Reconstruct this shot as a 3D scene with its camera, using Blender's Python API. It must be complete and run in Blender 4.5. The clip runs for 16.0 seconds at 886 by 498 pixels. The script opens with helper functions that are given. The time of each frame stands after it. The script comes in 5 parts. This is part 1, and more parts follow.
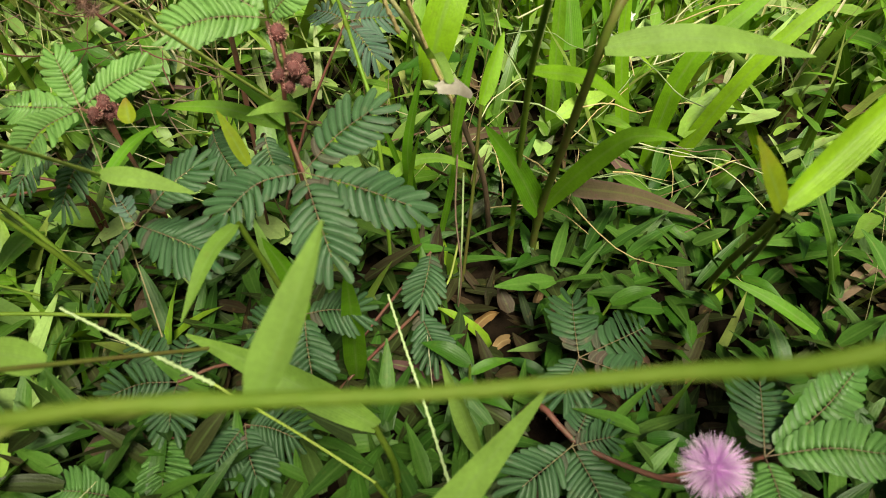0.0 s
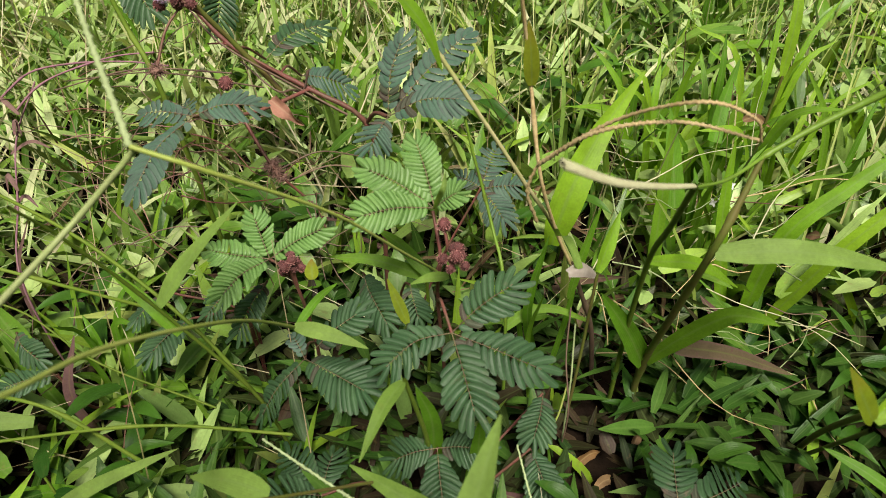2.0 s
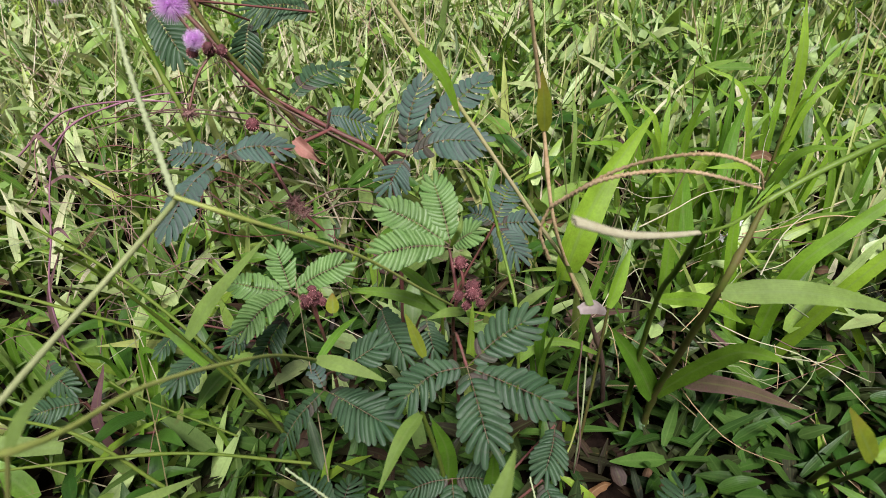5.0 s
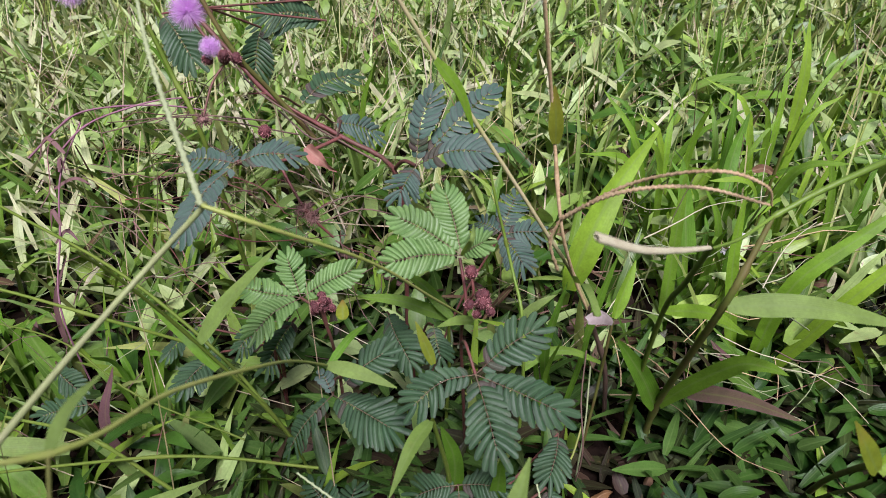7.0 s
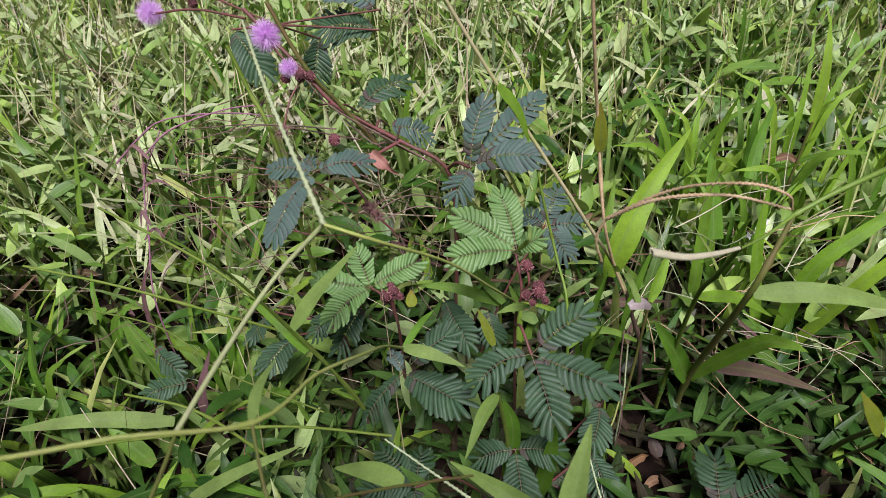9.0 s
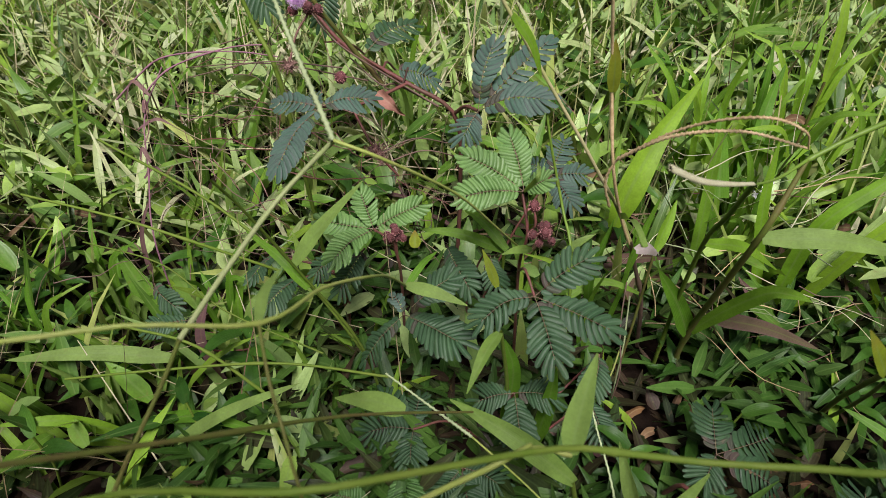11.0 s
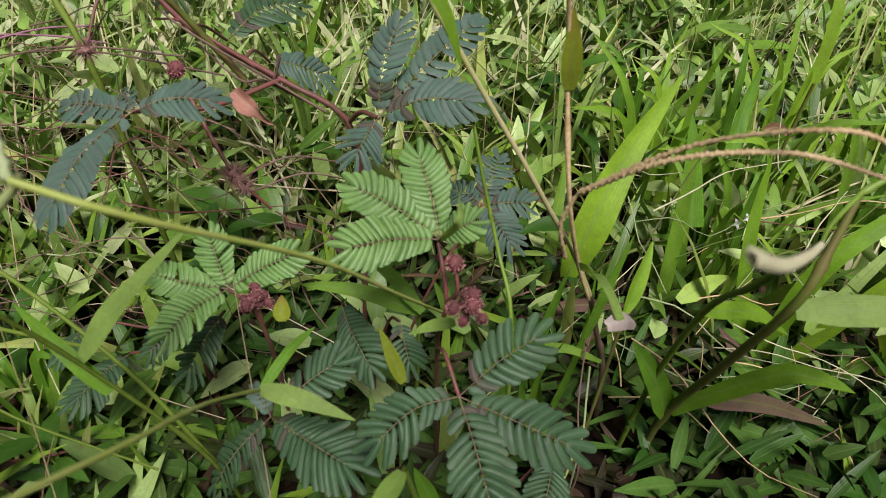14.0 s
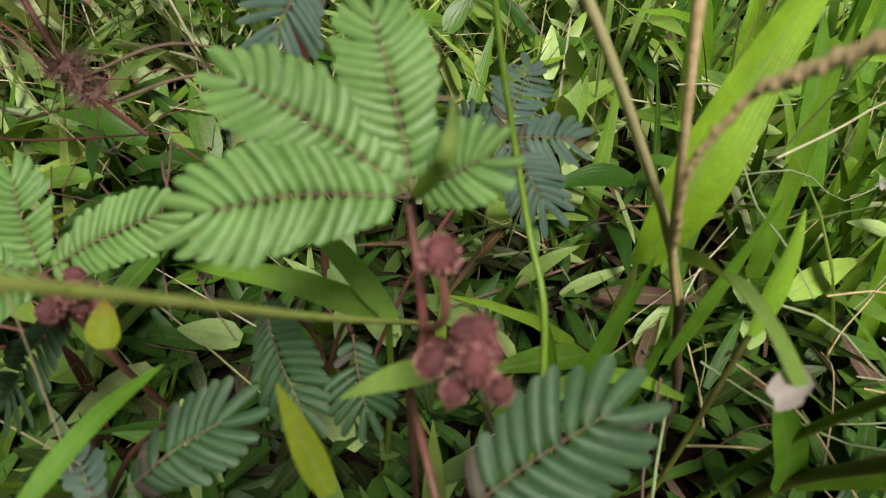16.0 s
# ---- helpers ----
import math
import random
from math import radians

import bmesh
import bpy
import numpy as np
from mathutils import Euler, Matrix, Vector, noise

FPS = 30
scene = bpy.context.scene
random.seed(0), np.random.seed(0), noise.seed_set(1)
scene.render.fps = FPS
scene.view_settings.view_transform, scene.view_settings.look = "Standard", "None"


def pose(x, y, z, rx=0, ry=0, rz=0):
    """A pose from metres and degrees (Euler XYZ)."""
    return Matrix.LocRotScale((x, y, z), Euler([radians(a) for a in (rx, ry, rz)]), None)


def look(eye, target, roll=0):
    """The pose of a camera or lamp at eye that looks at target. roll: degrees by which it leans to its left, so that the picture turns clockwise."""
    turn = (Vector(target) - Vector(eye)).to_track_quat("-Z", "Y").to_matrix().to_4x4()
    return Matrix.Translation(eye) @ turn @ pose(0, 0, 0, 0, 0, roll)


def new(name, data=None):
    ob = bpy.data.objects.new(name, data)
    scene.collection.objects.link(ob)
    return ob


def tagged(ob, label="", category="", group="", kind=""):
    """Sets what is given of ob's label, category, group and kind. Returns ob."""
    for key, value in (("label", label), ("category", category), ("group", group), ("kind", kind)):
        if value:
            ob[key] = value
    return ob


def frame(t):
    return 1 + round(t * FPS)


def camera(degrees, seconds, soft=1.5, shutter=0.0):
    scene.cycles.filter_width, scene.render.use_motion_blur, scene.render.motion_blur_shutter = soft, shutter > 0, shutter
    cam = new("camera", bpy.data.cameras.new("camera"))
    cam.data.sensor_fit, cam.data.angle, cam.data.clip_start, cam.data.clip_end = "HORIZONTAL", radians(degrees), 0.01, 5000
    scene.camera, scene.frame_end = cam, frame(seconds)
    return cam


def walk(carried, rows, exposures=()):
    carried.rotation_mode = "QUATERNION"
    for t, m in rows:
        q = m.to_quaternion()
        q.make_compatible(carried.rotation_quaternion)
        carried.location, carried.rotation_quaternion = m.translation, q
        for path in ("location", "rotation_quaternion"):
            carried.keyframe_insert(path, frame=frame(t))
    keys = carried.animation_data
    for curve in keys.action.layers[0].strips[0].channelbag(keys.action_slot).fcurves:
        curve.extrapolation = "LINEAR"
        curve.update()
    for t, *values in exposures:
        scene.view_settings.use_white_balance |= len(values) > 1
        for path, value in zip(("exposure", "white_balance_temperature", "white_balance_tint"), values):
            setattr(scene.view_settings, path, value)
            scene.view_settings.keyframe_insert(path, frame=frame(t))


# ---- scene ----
cam = camera(68.3, 16.0, 0.85)
cam.data.dof.use_dof = True
cam.data.dof.focus_distance = 0.38
cam.data.dof.aperture_fstop = 27
PATH = [
    (0, (0.0033, 0.0085, 0.2330), (0.0027, 0.2162, 0.0165), 1.30),
    (0.5, (-0.0063, 0.0065, 0.2512), (-0.0202, 0.2215, 0.0424), 0.26),
    (1, (-0.0102, 0.0000, 0.2657), (-0.0363, 0.2207, 0.0642), -0.83),
    (1.5, (-0.0144, -0.0024, 0.2726), (-0.0472, 0.2226, 0.0769), -0.84),
    (2, (-0.0156, -0.0041, 0.2780), (-0.0528, 0.2272, 0.0906), -0.89),
    (2.5, (-0.0159, -0.0065, 0.2811), (-0.0564, 0.2264, 0.0963), -1.23),
    (3, (-0.0166, -0.0080, 0.2847), (-0.0600, 0.2274, 0.1038), -1.54),
    (3.5, (-0.0172, -0.0088, 0.2875), (-0.0619, 0.2276, 0.1082), -1.62),
    (4, (-0.0164, -0.0086, 0.2883), (-0.0603, 0.2283, 0.1096), -1.47),
    (6.5, (-0.0172, -0.0122, 0.2876), (-0.0604, 0.2254, 0.1096), -0.72),
    (7, (-0.0220, -0.0127, 0.2915), (-0.0632, 0.2263, 0.1150), 0.01),
    (7.5, (-0.0232, -0.0158, 0.2919), (-0.0605, 0.2198, 0.1100), -0.63),
    (8, (-0.0306, -0.0259, 0.3164), (-0.0749, 0.2130, 0.1405), -1.81),
    (8.2, (-0.0315, -0.0285, 0.3211), (-0.0790, 0.2085, 0.1435), -2.55),
    (10.3, (-0.0390, -0.0473, 0.3178), (-0.0888, 0.1785, 0.1267), -1.21),
    (10.5, (-0.0382, -0.0472, 0.3155), (-0.0876, 0.1785, 0.1240), -1.09),
    (11, (-0.0376, -0.0460, 0.3066), (-0.0831, 0.1774, 0.1117), -0.14),
    (11.5, (-0.0362, -0.0423, 0.2963), (-0.0755, 0.1765, 0.0949), 0.75),
    (12, (-0.0350, -0.0406, 0.2932), (-0.0726, 0.1783, 0.0916), 0.92),
    (12.5, (-0.0318, -0.0389, 0.3124), (-0.0730, 0.1880, 0.1205), -1.44),
    (13, (-0.0258, -0.0378, 0.3277), (-0.0673, 0.1954, 0.1436), -2.61),
    (13.5, (-0.0412, -0.0083, 0.3037), (-0.0790, 0.2216, 0.1148), -1.04),
    (14, (-0.0368, 0.0409, 0.2602), (-0.0549, 0.2697, 0.0693), 3.36),
    (14.5, (-0.0378, 0.0696, 0.2295), (-0.0569, 0.2870, 0.0265), 3.35),
    (15, (-0.0396, 0.0904, 0.2138), (-0.0667, 0.3038, 0.0080), 2.31),
    (15.5, (-0.0405, 0.1164, 0.2029), (-0.0690, 0.3300, -0.0024), 2.94),
    (16, (-0.0385, 0.1204, 0.1977), (-0.0586, 0.3343, -0.0099), 4.44),
]
walk(cam, [(t, look(eye, target, roll)) for t, eye, target, roll in PATH], [(0, 0.75, 7400, -4), (1.5, 0.48, 6900, 6), (2.5, 0.45, 6500, 16), (4, 0.42, 6100, 25), (8, 0.36, 5600, 40), (10.5, 0.2, 5900, 28), (13, 0.33, 6100, 24), (14, 0.2, 6100, 26), (15, 0.32, 5900, 22), (15.5, 0.35, 5900, 26), (16, 0.22, 6400, 16)])

# ---- light ----
world = bpy.data.worlds.new("overcast_sky")
scene.world = world
world.use_nodes = True
wt = world.node_tree
wbg = wt.nodes["Background"]
sky = wt.nodes.new("ShaderNodeTexSky")
sky.sky_type = "NISHITA"
sky.sun_disc = False
sky.sun_elevation = radians(61)
sky.sun_rotation = radians(164)
sky.dust_density = 4.0
pale = wt.nodes.new("ShaderNodeHueSaturation")
pale.inputs["Saturation"].default_value = 0.35
wt.links.new(sky.outputs[0], pale.inputs["Color"])
wt.links.new(pale.outputs[0], wbg.inputs["Color"])
wbg.inputs["Strength"].default_value = 0.05

sun_data = bpy.data.lights.new("sun", "SUN")
sun_data.energy = 5.0
sun_data.angle = radians(18)
sun_data.color = (1.0, 0.95, 0.83)
sun = new("sun", sun_data)
sun.matrix_world = look((0.2, -0.6, 1.3), (0, 0.1, 0))


# ---- materials ----
def node(nt, kind, **inputs):
    n = nt.nodes.new(kind)
    for key, value in inputs.items():
        n.inputs[key.replace("_", " ")].default_value = value
    return n


def ramp(nt, value, stops):
    n = nt.nodes.new("ShaderNodeValToRGB")
    e = n.color_ramp.elements
    while len(e) < len(stops):
        e.new(0.5)
    for k, (p, c) in enumerate(stops):
        e[k].position, e[k].color = p, (*c, 1) if not isinstance(c, (int, float)) else (c, c, c, 1)
    nt.links.new(value, n.inputs[0])
    return n.outputs[0]


def blend(nt, f, a, b, mode="MIX"):
    n = nt.nodes.new("ShaderNodeMix")
    n.data_type, n.blend_type = "RGBA", mode
    for sock, v in ((n.inputs[0], f), (n.inputs[6], a), (n.inputs[7], b)):
        if isinstance(v, bpy.types.NodeSocket):
            nt.links.new(v, sock)
        else:
            sock.default_value = v if isinstance(v, (int, float)) else (*v, 1)
    return n.outputs[2]


def calc(nt, op, a, b=0.0, c=None):
    n = nt.nodes.new("ShaderNodeMath")
    n.operation = op
    for sock, v in zip(n.inputs, (a, b, c)):
        if isinstance(v, bpy.types.NodeSocket):
            nt.links.new(v, sock)
        elif v is not None:
            sock.default_value = v
    return n.outputs[0]


def leaf_material(name, tones, rib=(0.2, 0.3, 0.09), rib_amount=0.35, veins=9, rough=0.5, through_light=0.4,
                  spots=(0.2, 0.13, 0.05), spot_amount=0.35, edge=None, island=False, tip=None, gloss=0.16, passing=(1.0, 1.0, 0.45)):
    """Leaf with a midrib, lengthwise veins, blotches, worn spots, light passing through."""
    m = bpy.data.materials.new(name)
    m.use_nodes = True
    nt = m.node_tree
    bsdf, out = nt.nodes["Principled BSDF"], nt.nodes["Material Output"]
    geo = nt.nodes.new("ShaderNodeNewGeometry")
    info = nt.nodes.new("ShaderNodeObjectInfo")
    pick = geo.outputs["Random Per Island"] if island else info.outputs["Random"]
    uv = nt.nodes.new("ShaderNodeUVMap")
    sep = nt.nodes.new("ShaderNodeSeparateXYZ")
    nt.links.new(uv.outputs[0], sep.inputs[0])
    u, v = sep.outputs[0], sep.outputs[1]
    steps = [(k / max(1, len(tones) - 1), c) for k, c in enumerate(tones)]
    col = ramp(nt, pick, steps)
    big = node(nt, "ShaderNodeTexNoise", Scale=90.0, Detail=3.0)
    fine = node(nt, "ShaderNodeTexNoise", Scale=900.0, Detail=3.0)
    for n in (big, fine):
        nt.links.new(geo.outputs["Position"], n.inputs["Vector"])
    col = blend(nt, 0.55, col, ramp(nt, big.outputs[0], [(0.25, 0.3), (0.75, 0.72)]), "OVERLAY")
    col = blend(nt, 0.3, col, ramp(nt, fine.outputs[0], [(0.3, 0.35), (0.7, 0.65)]), "OVERLAY")
    off = calc(nt, "ABSOLUTE", calc(nt, "SUBTRACT", u, 0.5))
    line = calc(nt, "SINE", calc(nt, "MULTIPLY", u, veins * 6.283))
    col = blend(nt, calc(nt, "MULTIPLY", calc(nt, "ADD", line, 1.0), 0.028 if veins > 10 else 0.018), col, rib)
    mid = ramp(nt, off, [(0.02, 1.0), (0.09, 0.0)])
    col = blend(nt, calc(nt, "MULTIPLY", mid, rib_amount), col, rib)
    # rim tint: purple margins, and crease shade painted on mimosa leaflets
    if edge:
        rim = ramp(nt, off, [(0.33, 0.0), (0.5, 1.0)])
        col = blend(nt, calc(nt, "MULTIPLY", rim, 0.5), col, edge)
    if tip:
        end = calc(nt, "MULTIPLY", ramp(nt, v, [(0.55, 0.0), (1.0, 1.0)]), ramp(nt, big.outputs[0], [(0.42, 0.0), (0.6, 1.0)]))
        col = blend(nt, end, col, tip)
    blot = node(nt, "ShaderNodeTexNoise", Scale=260.0, Detail=4.0)
    nt.links.new(geo.outputs["Position"], blot.inputs["Vector"])
    worn = ramp(nt, blot.outputs[0], [(0.62, 0.0), (0.72, spot_amount)])
    col = blend(nt, worn, col, spots)
    nt.links.new(col, bsdf.inputs["Base Color"])
    bsdf.inputs["Roughness"].default_value = rough
    bsdf.inputs["Specular IOR Level"].default_value = gloss
    bump = node(nt, "ShaderNodeBump", Strength=0.35, Distance=0.0004)
    nt.links.new(calc(nt, "ADD", calc(nt, "MULTIPLY", line, 0.17 if veins > 10 else 0.12), fine.outputs[0]), bump.inputs["Height"])
    nt.links.new(bump.outputs[0], bsdf.inputs["Normal"])
    glow = nt.nodes.new("ShaderNodeBsdfTranslucent")
    nt.links.new(blend(nt, 1.0, col, passing, "MULTIPLY"), glow.inputs["Color"])
    mix = nt.nodes.new("ShaderNodeMixShader")
    mix.inputs[0].default_value = through_light
    nt.links.new(bsdf.outputs[0], mix.inputs[1])
    nt.links.new(glow.outputs[0], mix.inputs[2])
    nt.links.new(mix.outputs[0], out.inputs[0])
    return m


def plain_material(name, a, b, scale=400.0, rough=0.6, relief=0.0006, pick=0.35, gloss=0.3):
    """Stems, soil, buds: two tones in noise at two scales, with relief."""
    m = bpy.data.materials.new(name)
    m.use_nodes = True
    nt = m.node_tree
    bsdf = nt.nodes["Principled BSDF"]
    geo = nt.nodes.new("ShaderNodeNewGeometry")
    info = nt.nodes.new("ShaderNodeObjectInfo")
    n1 = node(nt, "ShaderNodeTexNoise", Scale=scale, Detail=5.0)
    n2 = node(nt, "ShaderNodeTexNoise", Scale=scale * 0.15, Detail=2.0)
    for n in (n1, n2):
        nt.links.new(geo.outputs["Position"], n.inputs["Vector"])
    f = calc(nt, "ADD", calc(nt, "MULTIPLY", n1.outputs[0], 0.5), calc(nt, "MULTIPLY", n2.outputs[0], 0.5))
    col = blend(nt, ramp(nt, f, [(0.35, 0.0), (0.65, 1.0)]), a, b)
    col = blend(nt, pick, col, ramp(nt, info.outputs["Random"], [(0.0, 0.3), (1.0, 0.7)]), "OVERLAY")
    nt.links.new(col, bsdf.inputs["Base Color"])
    bsdf.inputs["Roughness"].default_value = rough
    bsdf.inputs["Specular IOR Level"].default_value = gloss
    bump = node(nt, "ShaderNodeBump", Strength=0.6, Distance=relief)
    nt.links.new(n1.outputs[0], bump.inputs["Height"])
    nt.links.new(bump.outputs[0], bsdf.inputs["Normal"])
    return m


GRASS = [(0.02, 0.06, 0.005), (0.11, 0.23, 0.015), (0.03, 0.085, 0.007), (0.24, 0.42, 0.035), (0.05, 0.13, 0.01), (0.36, 0.52, 0.15), (0.05, 0.13, 0.01), (0.22, 0.36, 0.025), (0.025, 0.06, 0.008), (0.42, 0.49, 0.13), (0.08, 0.17, 0.012), (0.28, 0.30, 0.10)]
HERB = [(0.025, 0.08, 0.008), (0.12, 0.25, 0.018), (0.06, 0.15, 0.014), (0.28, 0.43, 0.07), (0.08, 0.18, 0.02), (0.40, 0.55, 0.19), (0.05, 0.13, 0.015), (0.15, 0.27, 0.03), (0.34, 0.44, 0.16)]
M_SWARD = leaf_material("sward_leaf", GRASS, island=True, veins=5, through_light=0.28, rough=0.4, gloss=0.42)
M_HERBS = leaf_material("herb_leaf_field", HERB, island=True, veins=5, rough=0.42, through_light=0.22, gloss=0.4)
# near-black tones put the shade of deep gaps into these leaves
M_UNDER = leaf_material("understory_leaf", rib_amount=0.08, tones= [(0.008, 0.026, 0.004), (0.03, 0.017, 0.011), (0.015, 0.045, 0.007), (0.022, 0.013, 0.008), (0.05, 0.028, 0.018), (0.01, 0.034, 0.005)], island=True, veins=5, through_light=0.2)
# dark green leaves, their tones lowered to put in the hollow's shade
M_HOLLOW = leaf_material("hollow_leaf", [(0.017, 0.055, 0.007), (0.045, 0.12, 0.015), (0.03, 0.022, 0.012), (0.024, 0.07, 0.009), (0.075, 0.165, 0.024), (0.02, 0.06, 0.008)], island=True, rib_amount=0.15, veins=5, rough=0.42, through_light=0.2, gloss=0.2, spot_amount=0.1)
M_STRAWS = leaf_material("straw_field", [(0.40, 0.33, 0.20), (0.58, 0.53, 0.38), (0.34, 0.36, 0.14), (0.2, 0.09, 0.08), (0.55, 0.52, 0.30), (0.14, 0.07, 0.05)], island=True, rough=0.6, through_light=0.15)
M_DRY_GRASS = leaf_material("bleached_blade", [(0.30, 0.43, 0.14), (0.46, 0.52, 0.26), (0.24, 0.38, 0.08), (0.52, 0.5, 0.32), (0.38, 0.5, 0.18)], island=True, veins=5, rough=0.45, through_light=0.3, gloss=0.3)
M_BROAD = leaf_material("broad_leaf", [(0.24, 0.37, 0.09), (0.34, 0.44, 0.17), (0.18, 0.32, 0.05), (0.42, 0.48, 0.26)], island=True, veins=5, rough=0.45, through_light=0.3, gloss=0.3)
M_STALKS = leaf_material("stalk_field", [(0.34, 0.42, 0.12), (0.44, 0.46, 0.22), (0.28, 0.38, 0.07), (0.42, 0.36, 0.2)], island=True, rough=0.5, through_light=0.1)
M_LITTER = leaf_material("dead_leaf_field", [(0.08, 0.045, 0.025), (0.16, 0.10, 0.05), (0.09, 0.04, 0.045), (0.22, 0.17, 0.09)], island=True, rough=0.7, through_light=0.15)
M_BLADE = leaf_material("grass_blade", [(0.085, 0.22, 0.012), (0.11, 0.26, 0.015), (0.16, 0.31, 0.02)], veins=11, spot_amount=0.12, gloss=0.3)
M_BLADE_PALE = leaf_material("pale_grass_blade", [(0.16, 0.275, 0.045), (0.21, 0.32, 0.075)], veins=11, spot_amount=0.12)
M_BLADE_LIME = leaf_material("lime_grass_blade", [(0.15, 0.32, 0.012), (0.20, 0.38, 0.02), (0.24, 0.40, 0.02)], veins=11, spot_amount=0.12, through_light=0.42, gloss=0.3)
M_BLADE_OLIVE = leaf_material("yellowing_grass_blade", [(0.22, 0.30, 0.018), (0.26, 0.31, 0.025)], veins=11, spot_amount=0.2, through_light=0.5, tip=(0.3, 0.2, 0.04))
M_BROWN = leaf_material("withered_grass_blade", [(0.105, 0.08, 0.045), (0.085, 0.06, 0.045)], rib=(0.12, 0.14, 0.04), rib_amount=0.5, rough=0.55, through_light=0.2, edge=(0.14, 0.07, 0.08), spots=(0.12, 0.05, 0.06), spot_amount=0.6)
M_PURPLE = leaf_material("purple_grass_blade", [(0.14, 0.075, 0.08), (0.17, 0.10, 0.09)], rib=(0.2, 0.16, 0.08), rough=0.6, through_light=0.2)
M_RED_LEAF = leaf_material("dried_red_leaf", [(0.36, 0.18, 0.13), (0.32, 0.16, 0.12)], rib=(0.45, 0.32, 0.22), rough=0.6, through_light=0.25)
M_DEAD_TAN = leaf_material("dead_tan_leaf", [(0.20, 0.11, 0.04), (0.15, 0.08, 0.045), (0.25, 0.16, 0.08)], rib=(0.4, 0.3, 0.16), rough=0.65, through_light=0.2)
M_WHITE = leaf_material("white_petal", [(0.75, 0.74, 0.72), (0.8, 0.78, 0.78)], rib=(0.8, 0.78, 0.75), rough=0.6, through_light=0.3, spot_amount=0.0, passing=(1.0, 1.0, 1.0))
# a dark herb, lowered further in tone to darken the shaded hollow
M_HERB = leaf_material("herb_leaf", [(0.012, 0.05, 0.005), (0.04, 0.11, 0.01), (0.02, 0.065, 0.007), (0.055, 0.14, 0.013)], rib=(0.05, 0.12, 0.02), rib_amount=0.15, veins=7, rough=0.42, through_light=0.2, gloss=0.2, spot_amount=0.1)
# edge: purple-dark margin that also paints in the shade of the creases
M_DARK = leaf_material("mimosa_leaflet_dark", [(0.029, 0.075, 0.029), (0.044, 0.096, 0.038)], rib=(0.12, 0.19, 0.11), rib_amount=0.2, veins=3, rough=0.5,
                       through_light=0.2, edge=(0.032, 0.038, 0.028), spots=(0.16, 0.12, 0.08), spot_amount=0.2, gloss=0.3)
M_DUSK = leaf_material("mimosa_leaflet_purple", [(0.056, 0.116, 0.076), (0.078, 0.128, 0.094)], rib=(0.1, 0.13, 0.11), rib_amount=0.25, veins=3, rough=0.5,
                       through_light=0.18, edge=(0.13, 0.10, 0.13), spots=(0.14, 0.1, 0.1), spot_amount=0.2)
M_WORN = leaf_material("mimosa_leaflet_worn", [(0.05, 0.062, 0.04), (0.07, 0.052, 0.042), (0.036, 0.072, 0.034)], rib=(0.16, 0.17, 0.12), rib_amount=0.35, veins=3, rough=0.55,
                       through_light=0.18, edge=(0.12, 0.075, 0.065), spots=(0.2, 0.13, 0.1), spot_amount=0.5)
# edge here and below: shade between neighbouring leaflets, painted on the rim
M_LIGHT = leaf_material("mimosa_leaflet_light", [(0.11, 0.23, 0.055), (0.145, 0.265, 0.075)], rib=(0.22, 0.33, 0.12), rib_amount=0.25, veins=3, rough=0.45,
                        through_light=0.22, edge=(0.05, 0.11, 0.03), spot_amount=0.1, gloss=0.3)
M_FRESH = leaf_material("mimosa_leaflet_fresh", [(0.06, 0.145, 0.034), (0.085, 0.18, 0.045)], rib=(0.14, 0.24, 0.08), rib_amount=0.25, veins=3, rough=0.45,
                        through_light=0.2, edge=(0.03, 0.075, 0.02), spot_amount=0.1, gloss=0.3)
M_RACHIS = plain_material("mimosa_rachis", (0.20, 0.17, 0.09), (0.10, 0.05, 0.04), 900)
M_RED_STEM = plain_material("mimosa_stem", (0.165, 0.05, 0.045), (0.11, 0.065, 0.04), 500, 0.5)
M_BUD = plain_material("mimosa_bud", (0.14, 0.045, 0.045), (0.05, 0.02, 0.018), 1300, 0.7)
M_BRISTLE = plain_material("bud_bristle", (0.52, 0.26, 0.24), (0.20, 0.08, 0.07), 1300, 0.6)
M_DRY_HEAD = plain_material("dried_flower", (0.30, 0.18, 0.14), (0.14, 0.07, 0.06), 900, 0.8)
M_PETAL = leaf_material("pink_filament", [(0.80, 0.46, 0.85), (0.90, 0.64, 0.92), (0.97, 0.88, 0.97)], rib=(0.92, 0.75, 0.97), rough=0.6, through_light=0.5, spot_amount=0.0, island=True, passing=(1.0, 1.0, 1.0))
M_CULM = plain_material("green_culm", (0.085, 0.15, 0.014), (0.125, 0.175, 0.026), 300, 0.55, gloss=0.12)
M_CULM_LIME = plain_material("lime_culm", (0.11, 0.21, 0.02), (0.15, 0.24, 0.03), 300, 0.45)
M_CULM_BROWN = plain_material("reddish_culm", (0.16, 0.11, 0.07), (0.10, 0.06, 0.05), 300, 0.55)
M_CULM_GREY = plain_material("grey_green_culm", (0.26, 0.33, 0.115), (0.29, 0.32, 0.15), 300, 0.5)
M_CULM_OLIVE = plain_material("olive_culm", (0.23, 0.30, 0.05), (0.26, 0.29, 0.08), 300, 0.5)
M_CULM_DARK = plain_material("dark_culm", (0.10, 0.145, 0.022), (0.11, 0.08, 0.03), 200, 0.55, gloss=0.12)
M_CULM_PURPLE = plain_material("purple_stem", (0.26, 0.13, 0.17), (0.16, 0.08, 0.09), 300, 0.55)
M_CULM_PALE = plain_material("pale_culm", (0.33, 0.34, 0.12), (0.40, 0.36, 0.19), 300, 0.5)
